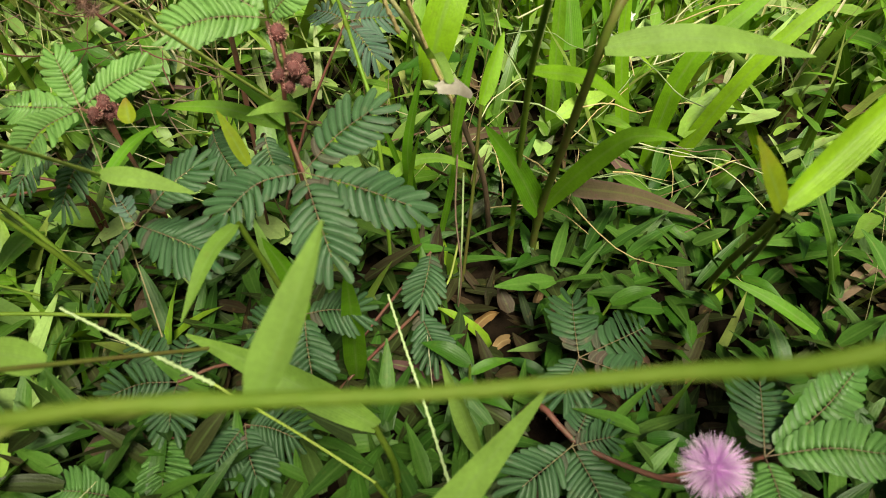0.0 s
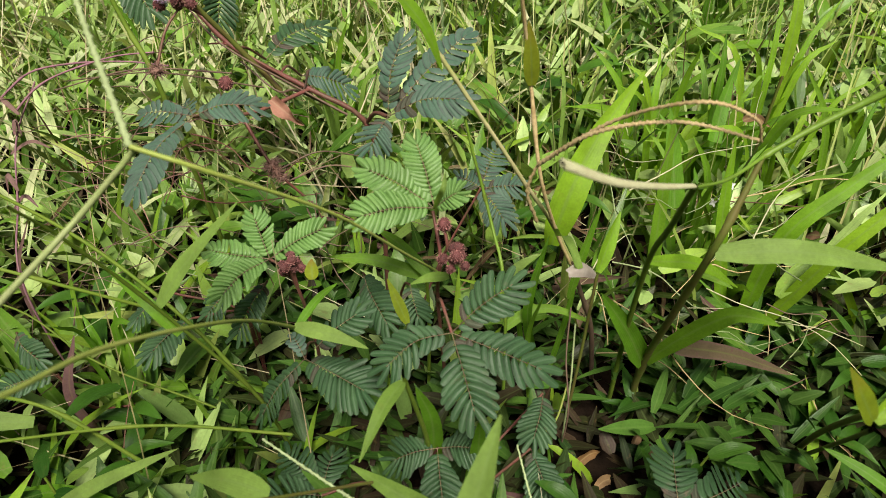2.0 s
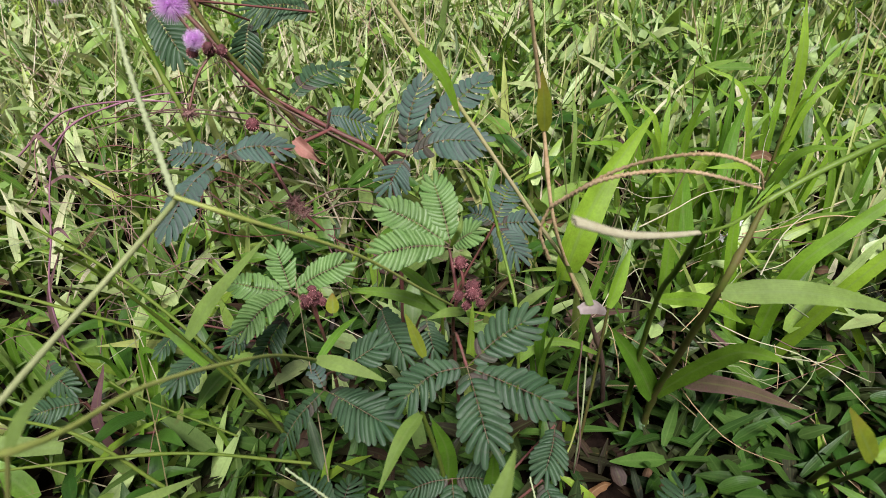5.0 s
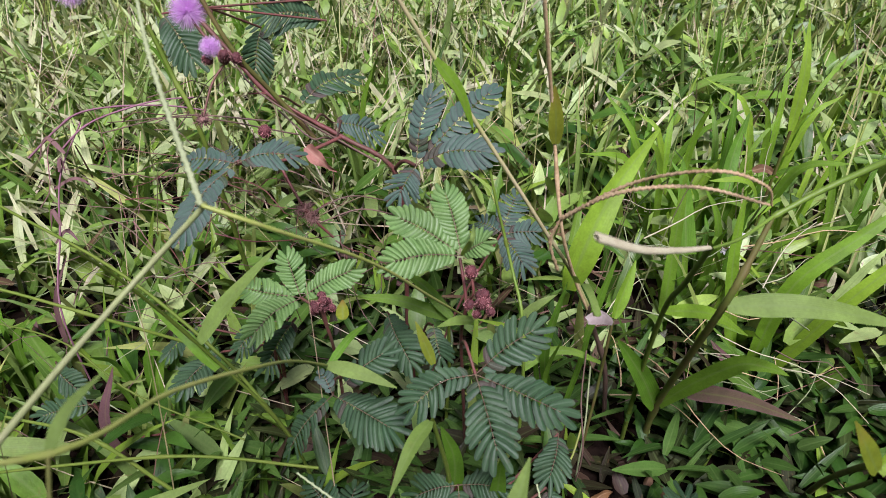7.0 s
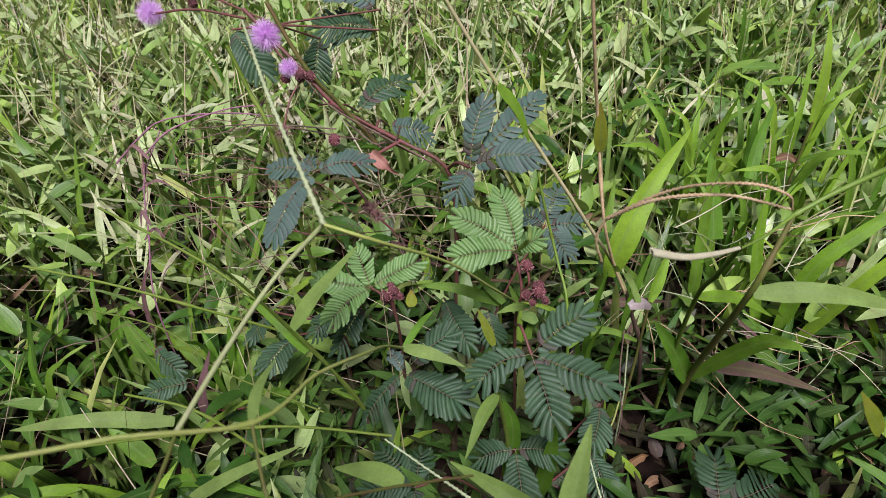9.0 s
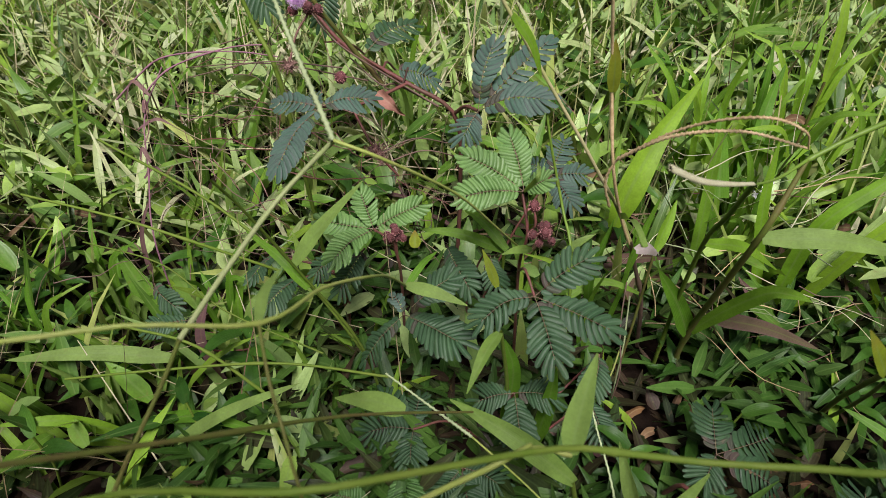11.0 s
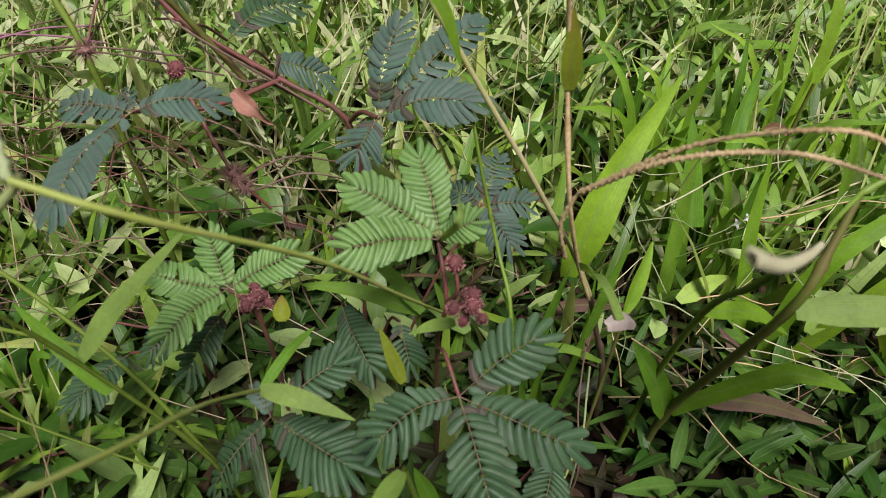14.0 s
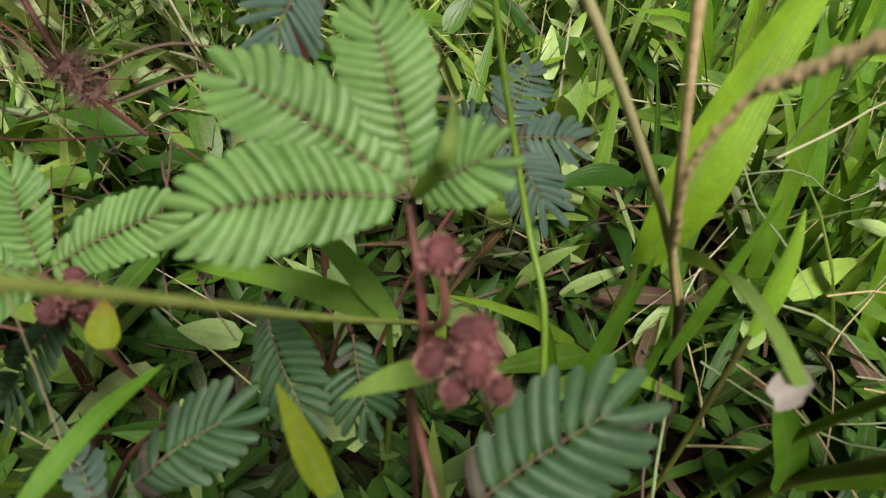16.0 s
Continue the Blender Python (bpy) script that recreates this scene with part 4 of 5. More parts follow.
hairy_stem("flower_stalk", [(-0.1560, 0.2500, 0.1860), (-0.1610, 0.2430, 0.1930), (-0.1645, 0.2375, 0.1970)], 0.0007, 0.0006, eight)
hairy_stem("flower_stalk", [(-0.2050, 0.2840, 0.2050), (-0.2400, 0.2950, 0.2050), (-0.2730, 0.3020, 0.1990)], 0.0007, 0.0006, eight)
flower(eight, (-0.1790, 0.2510, 0.2090), 1.0, 1)
flower(eight, (-0.1640, 0.2375, 0.1990), 0.58, 0)
flower(eight, (-0.2735, 0.3030, 0.1995), 1.0, 1)
for at in ((-0.1600, 0.2400, 0.1935), (-0.1565, 0.2440, 0.1925), (-0.1670, 0.2385, 0.1930), (-0.1585, 0.2370, 0.1960)):
    ball("bud", random.choice(BUDS), at, eight, 1.1, "dark brown bristly flower bud")
for at in ((-0.2450, 0.3030, 0.2060), (-0.2120, 0.3150, 0.2080), (-0.1480, 0.2410, 0.1600)):
    ball("bud", random.choice(BUDS), at, eight, 1.35, "brown bristly flower bud")
hairy_stem("flower_stalk", [(-0.1600, 0.2420, 0.1920), (-0.1640, 0.2330, 0.1850), (-0.1660, 0.2240, 0.1740)], 0.0005, 0.0005, eight)
ball("dry_head", DRY, (-0.1662, 0.2230, 0.1725), eight, 1.1, "withered brown flower head")
G = (-0.0785, 0.2435, 0.1475)
UPG = (0.05, -0.5, 0.9)
pinna(eight, G, (-0.0859, 0.2252, 0.1364), 0.0101, 11, M_DUSK, UPG, 0.1)
pinna(eight, G, (-0.0409, 0.2383, 0.1623), 0.0108, 13, M_DUSK, UPG, 0.1)
pinna(eight, G, (-0.0744, 0.2656, 0.1791), 0.0096, 13, M_DUSK, (-0.3, -0.6, 0.8), 0.1)
pinna(eight, G, (-0.0451, 0.2789, 0.1758), 0.0096, 15, M_DUSK, UPG, 0.1, 18, 0.92)
stalk(eight, (-0.0940, 0.2650, 0.1330), (-0.087, 0.255, 0.143), G, r=0.0009)
H = (-0.1460, 0.2070, 0.1620)
UPH = (-0.1, -0.5, 0.9)
pinna(eight, H, (-0.1561, 0.1663, 0.1487), 0.0091, 15, M_DUSK, UPH, 0.1)
pinna(eight, H, (-0.1194, 0.2175, 0.1642), 0.0091, 12, M_DUSK, UPH, 0.1, 12, 1.0)
pinna(eight, H, (-0.1734, 0.2101, 0.1603), 0.0076, 10, M_DUSK, UPH, 0.1)
pinna(eight, H, (-0.1560, 0.2200, 0.1625), 0.0050, 7, M_DUSK, UPH, 0.1)
stalk(eight, (-0.1200, 0.2650, 0.1480), (-0.136, 0.235, 0.150), H, r=0.0008)
J = (-0.1530, 0.2960, 0.1480)
pinna(eight, J, (-0.1290, 0.3350, 0.1560), 0.0123, 13, M_DARK, UPG, 0.1)
pinna(eight, (-0.1340, 0.2920, 0.1420), (-0.1080, 0.3060, 0.1300), 0.0118, 12, M_DUSK, UPG, 0.1)
stalk(eight, (-0.1520, 0.2640, 0.1660), (-0.154, 0.280, 0.160), J)
stalk(eight, (-0.1330, 0.2645, 0.1550), (-0.135, 0.280, 0.152), (-0.1340, 0.2920, 0.1420))
pinna(eight, (-0.1500, 0.3440, 0.1790), (-0.1930, 0.3330, 0.1840), 0.0168, 15, M_DARK, UPG, 0.1, 8)
pinna(eight, (-0.1500, 0.3480, 0.1900), (-0.1900, 0.3450, 0.2080), 0.0123, 14, M_DUSK, UPG, 0.1)
pinna(eight, (-0.1830, 0.3290, 0.1780), (-0.1880, 0.3170, 0.1480), 0.0123, 12, M_DARK, UPG, 0.1)
pinna(eight, (-0.2300, 0.3120, 0.1880), (-0.2010, 0.2880, 0.1680), 0.0129, 13, M_DARK, UPG, 0.1)
pinna(eight, (-0.2650, 0.3300, 0.2080), (-0.2300, 0.3330, 0.2140), 0.0101, 12, M_DARK, UPG, 0.1)
for end in ((-0.1500, 0.3440, 0.1790), (-0.1500, 0.3480, 0.1900), (-0.1830, 0.3290, 0.1780), (-0.2300, 0.3120, 0.1880), (-0.2650, 0.3300, 0.2080)):
    stalk(eight, (-0.1900, 0.2760, 0.2000), (-0.197, 0.300, 0.196), end)
# withered flower stalk hanging over the runner
hairy_stem("withered_stalk", [(-0.1480, 0.2450, 0.1500), (-0.1380, 0.2370, 0.1360), (-0.1281, 0.2310, 0.1240), (-0.1190, 0.2350, 0.1090)], 0.0008, 0.0006, eight)
for at in ((-0.1305, 0.2320, 0.1265), (-0.1285, 0.2312, 0.1235), (-0.1262, 0.2318, 0.1205)):
    ball("dry_head", DRY, at, eight, 0.85, "withered reddish flower head", 1.9)
for a, b in (((-0.1281, 0.2310, 0.1240), (-0.095, 0.252, 0.122)), ((-0.1250, 0.2340, 0.1170), (-0.088, 0.250, 0.115)), ((-0.1520, 0.2560, 0.1580), (-0.235, 0.245, 0.150)), ((-0.1400, 0.2600, 0.1500), (-0.262, 0.285, 0.135))):
    m = (Vector(a) + Vector(b)) / 2 + Vector((0, 0, 0.006))
    hairy_stem("twig", [a, m, b], 0.0004, 0.0003, eight, M_CULM_BROWN, 20)


# ---- grasses with culms ----
GRASSES = "grass plants"


def grass(base, label):
    return thing("grass_plant", base, label, "grass", GRASSES)


def culm(plant, points, r0, r1, material=M_CULM, rings=(), n=20, name="culm", label=""):
    return part(name, tube_mesh(name, points, r0, r1, material, n, 8, 0.03, rings), plant, label)


def blade(plant, points, width, material=M_BLADE, face=(0, -0.5, 0.85), fold=0.18, shape=grass_shape, twist=0.0, label=""):
    return part("blade", blade_mesh("blade", points, width, material, face, fold, shape, 16, 0.05, twist), plant, label)


def spikelets(plant, points, r, count, material, name="seed_spike", label=""):
    """A spike: scales swell in turn along its axis, on alternating sides."""
    n = count * 3
    line = curve_through(points, n)
    verts, quads, uvs = [], [], []
    for k, p in enumerate(line):
        t = (line[min(k + 1, n)] - line[max(k - 1, 0)]).normalized()
        a = t.cross(Vector((0.2, -0.5, 0.8))).normalized()
        c = t.cross(a)
        f = k / n
        swell = (0.65, 1.0, 1.35)[k % 3]
        side = 1 if (k // 3) % 2 else -1
        for j in range(6):
            w = 2 * math.pi * j / 6
            q = r * (1 - 0.45 * f) * (0.8 + 0.5 * (swell - 0.8) * (1 + side * math.cos(w)))
            verts.append(tuple(p + (a * math.cos(w) * 1.25 + c * math.sin(w) * 0.8) * q))
            uvs.append((j / 6, f))
    for k in range(n):
        for j in range(6):
            i = (j + 1) % 6
            quads.append((k * 6 + j, k * 6 + i, (k + 1) * 6 + i, (k + 1) * 6 + j))
    part(name, mesh_from(name, verts, quads, uvs, material), plant, label)


# the culm that crosses close before the walker
g = grass((0.150, 0.060, 0.0), "grass plant with a long green culm arching low over the turf")
culm(g, [(0.150, 0.060, 0.0), (0.140, 0.058, 0.120), (0.100, 0.050, 0.195), (0.060, 0.042, 0.203), (0.0368, 0.0382, 0.1917), (0.0235, 0.0403, 0.1851), (0.0031, 0.0402, 0.1810), (-0.0137, 0.0377, 0.1830), (-0.0294, 0.0322, 0.1887),
         (-0.0544, 0.0125, 0.2040), (-0.0724, 0.0014, 0.2105), (-0.1119, -0.0026, 0.2000), (-0.16, -0.02, 0.17)], 0.0010, 0.0006, M_CULM, (0.6,), 48)
blade(g, [(0.1400, 0.0580, 0.1200), (0.1560, 0.0600, 0.1450), (0.1780, 0.0640, 0.1480)], 0.006, M_BLADE, (0, -0.5, 0.85))
g = grass((-0.110, 0.010, 0.0), "grass plant with an upright pale blade and a flat one")
culm(g, [(-0.110, 0.010, 0.0), (-0.085, 0.020, 0.13), (-0.0390, 0.0359, 0.1767), (-0.0362, 0.0485, 0.1600), (-0.0321, 0.0552, 0.1529), (-0.0232, 0.0570, 0.1490)], 0.0008, 0.0006, M_CULM_OLIVE, (0.95,), 24)
blade(g, [(-0.0232, 0.0570, 0.1490), (-0.0222, 0.0670, 0.1490), (-0.0203, 0.0775, 0.1512), (-0.0178, 0.0895, 0.1550)], 0.0080, M_BLADE_PALE, (-0.2, -0.75, 0.6), 0.35, lance_shape)
blade(g, [(-0.0140, 0.0980, 0.0680), (-0.0400, 0.1040, 0.0830), (-0.0676, 0.1152, 0.0851)], 0.0095, M_BLADE_PALE, (0, -0.6, 0.8), 0.3, lance_shape)
culm(g, [(-0.010, 0.100, 0.0), (-0.010, 0.099, 0.04), (-0.0150, 0.0980, 0.0690)], 0.0012, 0.001)

g = grass((-0.046, 0.152, 0.0), "grass plant with a short pale blade bent over")
culm(g, [(-0.046, 0.152, 0.0), (-0.046, 0.143, 0.06), (-0.0500, 0.1290, 0.1150)], 0.0012, 0.0008)
blade(g, [(-0.0505, 0.1280, 0.1155), (-0.0545, 0.1170, 0.1150), (-0.0590, 0.1025, 0.1075)], 0.0062, M_BLADE_PALE, (-0.3, -0.6, 0.7), 0.2, lance_shape)
blade(g, [(-0.046, 0.147, 0.03), (-0.044, 0.142, 0.075), (-0.049, 0.139, 0.100)], 0.0075, M_BLADE, (0.2, -0.7, 0.6))
blade(g, [(-0.030, 0.150, 0.01), (-0.027, 0.142, 0.055), (-0.026, 0.138, 0.088)], 0.0085, M_BLADE, (0.1, -0.8, 0.5))

g = grass((-0.175, -0.090, 0.0), "grass plant, slim reddish culm, broad pale blade")
culm(g, [(-0.175, -0.090, 0.0), (-0.165, -0.075, 0.15), (-0.1380, -0.0450, 0.2450), (-0.1200, -0.0145, 0.2240), (-0.1107, 0.0032, 0.2067), (-0.1019, 0.0195, 0.190), (-0.0855, 0.0600, 0.1460), (-0.0568, 0.1053, 0.0930)], 0.0007, 0.0005, M_CULM_DARK, (0.75,))
blade(g, [(-0.0770, 0.0820, 0.1200), (-0.0900, 0.0860, 0.1170), (-0.1060, 0.0900, 0.1090)], 0.0082, M_BLADE_PALE, (0, -0.6, 0.8), 0.12, lance_shape)

# thin pale spikes before the dark star
g = grass((-0.020, 0.093, 0.0), "grass plant with two thin pale green seed spikes")
spikelets(g, [(-0.0560, 0.1002, 0.0840), (-0.0715, 0.1035, 0.0930), (-0.0922, 0.1087, 0.1039)], 0.0006, 34, M_SPIKE_GREEN)
culm(g, [(-0.0150, 0.0900, 0.0500), (-0.0350, 0.0950, 0.0680), (-0.0560, 0.1002, 0.0840)], 0.0004, 0.0004, M_CULM_OLIVE)
culm(g, [(-0.020, 0.093, 0.0), (-0.010, 0.089, 0.030), (-0.0150, 0.0900, 0.0500)], 0.0008, 0.0007)
spikelets(g, [(0.0080, 0.0850, 0.0500), (-0.0003, 0.1017, 0.0695), (-0.0067, 0.1164, 0.0774), (-0.0127, 0.1293, 0.0876)], 0.0005, 44, M_SPIKE_GREEN)
culm(g, [(-0.020, 0.093, 0.0), (0.005, 0.083, 0.02), (0.0080, 0.0850, 0.0500)], 0.0008, 0.0006)

# left-hand culms
g = grass((-0.115, 0.160, 0.0), "grass plant, olive culm, one long pale blade")
culm(g, [(-0.112, 0.162, 0.0), (-0.1204, 0.1554, 0.0628), (-0.1420, 0.1450, 0.1200), (-0.1500, 0.1300, 0.1600), (-0.1520, 0.1190, 0.1800)], 0.0008, 0.0005, M_CULM, (0.3, 0.55), 26)
blade(g, [(-0.1435, 0.1475, 0.1170), (-0.1330, 0.1560, 0.1320), (-0.1168, 0.1720, 0.1485)], 0.0082, M_BLADE_PALE, (-0.3, -0.6, 0.7), 0.14, lance_shape)
blade(g, [(-0.1380, 0.1470, 0.105), (-0.150, 0.150, 0.118), (-0.172, 0.163, 0.120)], 0.005, M_BLADE)
culm(g, [(-0.118, 0.158, 0.05), (-0.150, 0.170, 0.085), (-0.200, 0.185, 0.115), (-0.265, 0.200, 0.135)], 0.0009, 0.0007, M_CULM)

g = grass((-0.200, -0.020, 0.0), "grass plant with a slim culm ending in a pale blade")
culm(g, [(-0.200, -0.020, 0.0), (-0.195, -0.010, 0.12), (-0.165, 0.008, 0.200), (-0.1225, 0.0234, 0.2136), (-0.0964, 0.0415, 0.2021), (-0.0931, 0.0685, 0.1879), (-0.0886, 0.0940, 0.1696), (-0.0910, 0.1200, 0.1450), (-0.0931, 0.1470, 0.1150)], 0.0006, 0.0005, M_CULM_OLIVE, (0.5, 0.97), 40)
culm(g, [(-0.0964, 0.0415, 0.2021), (-0.0905, 0.0310, 0.1960), (-0.0830, 0.0200, 0.1870), (-0.0781, 0.0100, 0.165), (-0.070, -0.03, 0.06), (-0.066, -0.05, 0.0)], 0.0004, 0.0004, M_CULM_DARK, (), 24)
blade(g, [(-0.0964, 0.0415, 0.2021), (-0.0985, 0.0500, 0.2030), (-0.0990, 0.0610, 0.2010)], 0.0032, M_BLADE_PALE, (0, -0.6, 0.8), 0.1, lance_shape)
blade(g, [(-0.0931, 0.1475, 0.1148), (-0.0800, 0.1455, 0.1150), (-0.0657, 0.1430, 0.1125)], 0.0060, M_BLADE_PALE, (0, -0.6, 0.8), 0.1, lance_shape)
blade(g, [(-0.0935, 0.1490, 0.1120), (-0.0890, 0.1620, 0.1150), (-0.0850, 0.1740, 0.1130)], 0.0034, M_BLADE, (0, -0.6, 0.8))

g = grass((-0.130, 0.020, 0.0), "grass plant with bent pale flowering culm branching in three")
BEND = (-0.1006, 0.1066, 0.2090)
# same culm as the grey one, its shaded foot coloured darker
culm(g, [(-0.150, -0.020, 0.0), (-0.140, 0.005, 0.13), (-0.1257, 0.0498, 0.1811)], 0.0007, 0.0006, M_CULM_DARK, (), 16, "culm", "brownish lower culm, shade put in by a darker material")
culm(g, [(-0.1257, 0.0498, 0.1811), (-0.1229, 0.0741, 0.1851), (-0.1174, 0.1002, 0.1910), (-0.1035, 0.1100, 0.2051), BEND], 0.0008, 0.0007, M_CULM_GREY, (), 30)
culm(g, [BEND, (-0.0867, 0.1108, 0.2013), (-0.0703, 0.1407, 0.1701), (-0.0580, 0.1740, 0.1300), (-0.0476, 0.2080, 0.0906)], 0.0006, 0.0005, M_CULM_OLIVE, (), 26)
spikelets(g, [BEND, (-0.1264, 0.1399, 0.2306), (-0.1494, 0.1760, 0.2432)], 0.0008, 60, M_SPIKE_OLIVE)

# the pale culm, the drooping seed spikes and the broad blade behind
g = grass((-0.004, 0.222, 0.0), "tall grass plant, pale culm, lime blades, drooping tan spikes")
culm(g, [(0.0051, 0.2248, 0.0923), (-0.0055, 0.2180, 0.1170), (-0.0174, 0.2090, 0.1405), (-0.0275, 0.2050, 0.1589), (-0.0424, 0.2035, 0.1824), (-0.0676, 0.1996, 0.2236), (-0.0840, 0.1960, 0.2530), (-0.120, 0.188, 0.315)], 0.0009, 0.0007, M_CULM_PALE, (0.12,), 30)
culm(g, [(0.026, 0.239, 0.0), (0.0205, 0.2358, 0.0412), (0.0115, 0.2294, 0.0710), (0.0051, 0.2248, 0.0923)], 0.0013, 0.0011, M_CULM_BROWN, (0.5,), 20, "culm", "reddish brown lower culm")
blade(g, [(-0.060, 0.1925, 0.216), (-0.052, 0.194, 0.205), (-0.047, 0.196, 0.190)], 0.005, M_BLADE_LIME, (0.6, -0.5, 0.5))
culm(g, [(0.0051, 0.2248, 0.0900), (-0.003, 0.218, 0.112), (-0.0123, 0.2075, 0.1466), (-0.0195, 0.2120, 0.1874), (-0.0269, 0.1980, 0.2380), (-0.033, 0.190, 0.285)], 0.0008, 0.0006, M_SPIKE, (0.5,), 26, "culm", "thin brown culm")
blade(g, [(-0.0180, 0.2110, 0.1800), (-0.0190, 0.2100, 0.1920), (-0.0205, 0.2100, 0.2030)], 0.0060, M_BLADE_OLIVE, (0, -0.9, 0.3), 0.2, lance_shape)
spikelets(g, [(-0.0120, 0.1930, 0.1350), (-0.0160, 0.1870, 0.1494), (-0.0160, 0.1850, 0.1570), (-0.0137, 0.1837, 0.1650)], 0.0008, 14, M_SPIKE)
spikelets(g, [(-0.0137, 0.1837, 0.1650), (0.0064, 0.1720, 0.1880), (0.0245, 0.1540, 0.2040), (0.0400, 0.1580, 0.1985), (0.0462, 0.1655, 0.1880)], 0.0007, 80, M_SPIKE)
spikelets(g, [(-0.0137, 0.1837, 0.1650), (0.0014, 0.1679, 0.1862), (0.0219, 0.1605, 0.1949), (0.0444, 0.1625, 0.1900)], 0.0008, 74, M_SPIKE)
blade(g, [(-0.0041, 0.2283, 0.0973), (0.0001, 0.2298, 0.1201), (0.0107, 0.2464, 0.1420), (0.0295, 0.2761, 0.1596)], 0.0150, M_BLADE_LIME, (0.25, -0.75, 0.5), 0.25, lance_shape)
blade(g, [(-0.004, 0.225, 0.02), (-0.012, 0.212, 0.070), (-0.006, 0.216, 0.112)], 0.0055, M_BLADE, (-0.4, -0.8, 0.3))
blade(g, [(0.006, 0.219, 0.075), (0.009, 0.219, 0.10), (0.014, 0.222, 0.125)], 0.0045, M_BLADE, (0.3, -0.9, 0.3))
blade(g, [(-0.0218, 0.2126, 0.0584), (-0.0118, 0.2189, 0.0642), (0.0006, 0.2217, 0.0648), (0.0154, 0.2210, 0.0602)], 0.0048, M_BLADE, (0, -0.7, 0.7), 0.2, lambda s: grass_shape(0.1 + 0.8 * s))
for k in range(3):
    a = 1.6 * k + 1.0
    blade(g, [(-0.004 + 0.006 * math.cos(a), 0.222 + 0.006 * math.sin(a), 0.0), (-0.002 + 0.018 * math.cos(a), 0.218 + 0.014 * math.sin(a), 0.06),
              (0.0 + 0.03 * math.cos(a + 0.3), 0.215 + 0.022 * math.sin(a + 0.3), random.uniform(0.07, 0.10))], random.uniform(0.0022, 0.0036), M_BLADE, (0.1, -0.9, 0.4))
HUSK = [(0.0000, 0.1725, 0.1290), (0.0060, 0.1775, 0.1275), (0.0110, 0.1825, 0.1210)]
blade(g, HUSK, 0.0056, M_HUSK, (0.2, -0.5, 0.8), -0.5, lambda s: 0.5 + 0.5 * math.sin(3.14 * s), 0.0, "papery grey-pink dry husk")
blade(g, [(-0.0040, 0.2080, 0.1180), (-0.0015, 0.1960, 0.1265), (0.0015, 0.1840, 0.1290), (0.0035, 0.1755, 0.1285)], 0.0046, M_BLADE_PALE, (0.3, -0.6, 0.7), 0.7, lambda s: 1 - 0.35 * s)

g = grass((-0.020, 0.203, 0.0), "single thin lime green grass stalk")
culm(g, [(-0.020, 0.203, 0.0), (-0.021, 0.205, 0.06), (-0.0245, 0.214, 0.092), (-0.0300, 0.228, 0.102), (-0.0360, 0.236, 0.119), (-0.0405, 0.236, 0.136), (-0.0445, 0.237, 0.153)], 0.0009, 0.0006, M_CULM_LIME)
culm(g, [(-0.0345, 0.2345, 0.1140), (-0.0355, 0.2355, 0.1170)], 0.0010, 0.0010, M_CULM, (), 4, "node")

# the dark culm with the broad horizontal blade
g = grass((0.044, 0.220, 0.0), "sturdy grass plant, dark culm, broad flat blade, withered blade")
culm(g, [(0.044, 0.220, 0.0), (0.0430, 0.2110, 0.0446), (0.0435, 0.1884, 0.1005), (0.0449, 0.1718, 0.1452), (0.0510, 0.1798, 0.1592), (0.0565, 0.1887, 0.1701)], 0.0018, 0.0010, M_CULM_DARK, (0.2, 0.72), 26)
culm(g, [(0.0565, 0.1887, 0.1701), (0.0695, 0.1937, 0.1780), (0.0864, 0.1964, 0.1893), (0.0997, 0.1913, 0.2034)], 0.0009, 0.0013, M_CULM_LIME, (0.05,), 26)
culm(g, [(0.0256, 0.1428, 0.1858), (0.0422, 0.1700, 0.1726), (0.0565, 0.1887, 0.1701)], 0.0004, 0.0007, M_CULM_LIME)
blade(g, [(0.0453, 0.1710, 0.1440), (0.0720, 0.1705, 0.1475), (0.1045, 0.1730, 0.1415)], 0.0086, M_BLADE_PALE, (0, -0.6, 0.8), 0.14, grass_shape)
blade(g, [(0.0278, 0.1813, 0.1302), (0.0500, 0.1970, 0.1180), (0.0720, 0.2105, 0.0970)], 0.0062, M_BLADE_LIME, (0, -0.6, 0.8), 0.15, lance_shape)
culm(g, [(0.034, 0.222, 0.0), (0.031, 0.205, 0.07), (0.0278, 0.1813, 0.1302), (0.0265, 0.160, 0.160), (0.0258, 0.1430, 0.1860)], 0.0012, 0.0009, M_CULM)
spikelets(g, [(-0.0105, 0.0930, 0.2200), (0.0012, 0.1078, 0.2078), (0.0140, 0.1253, 0.1966), (0.0256, 0.1425, 0.1866)], 0.0008, 150, M_SPIKE_CREAM, "seed_spike", "slender cream flowering spike")
blade(g, [(0.0430, 0.2080, 0.0500), (0.0520, 0.1990, 0.0760), (0.0628, 0.1892, 0.0995), (0.0700, 0.1815, 0.1075), (0.0762, 0.1749, 0.1107)], 0.0082, M_BLADE, (0.2, -0.6, 0.8), 0.25)
blade(g, [(0.0425, 0.2090, 0.0470), (0.0310, 0.2020, 0.0740), (0.0160, 0.1950, 0.1010)], 0.0100, M_BLADE, (0.2, -0.8, 0.5), 0.25)
blade(g, [(0.0530, 0.2060, 0.0640), (0.0820, 0.2160, 0.0520), (0.1160, 0.2240, 0.0340)], 0.0084, M_BROWN, (0, -0.6, 0.8), 0.2, lambda s: grass_shape(0.12 + 0.88 * s), 0.0, "withered brown and purple blade")

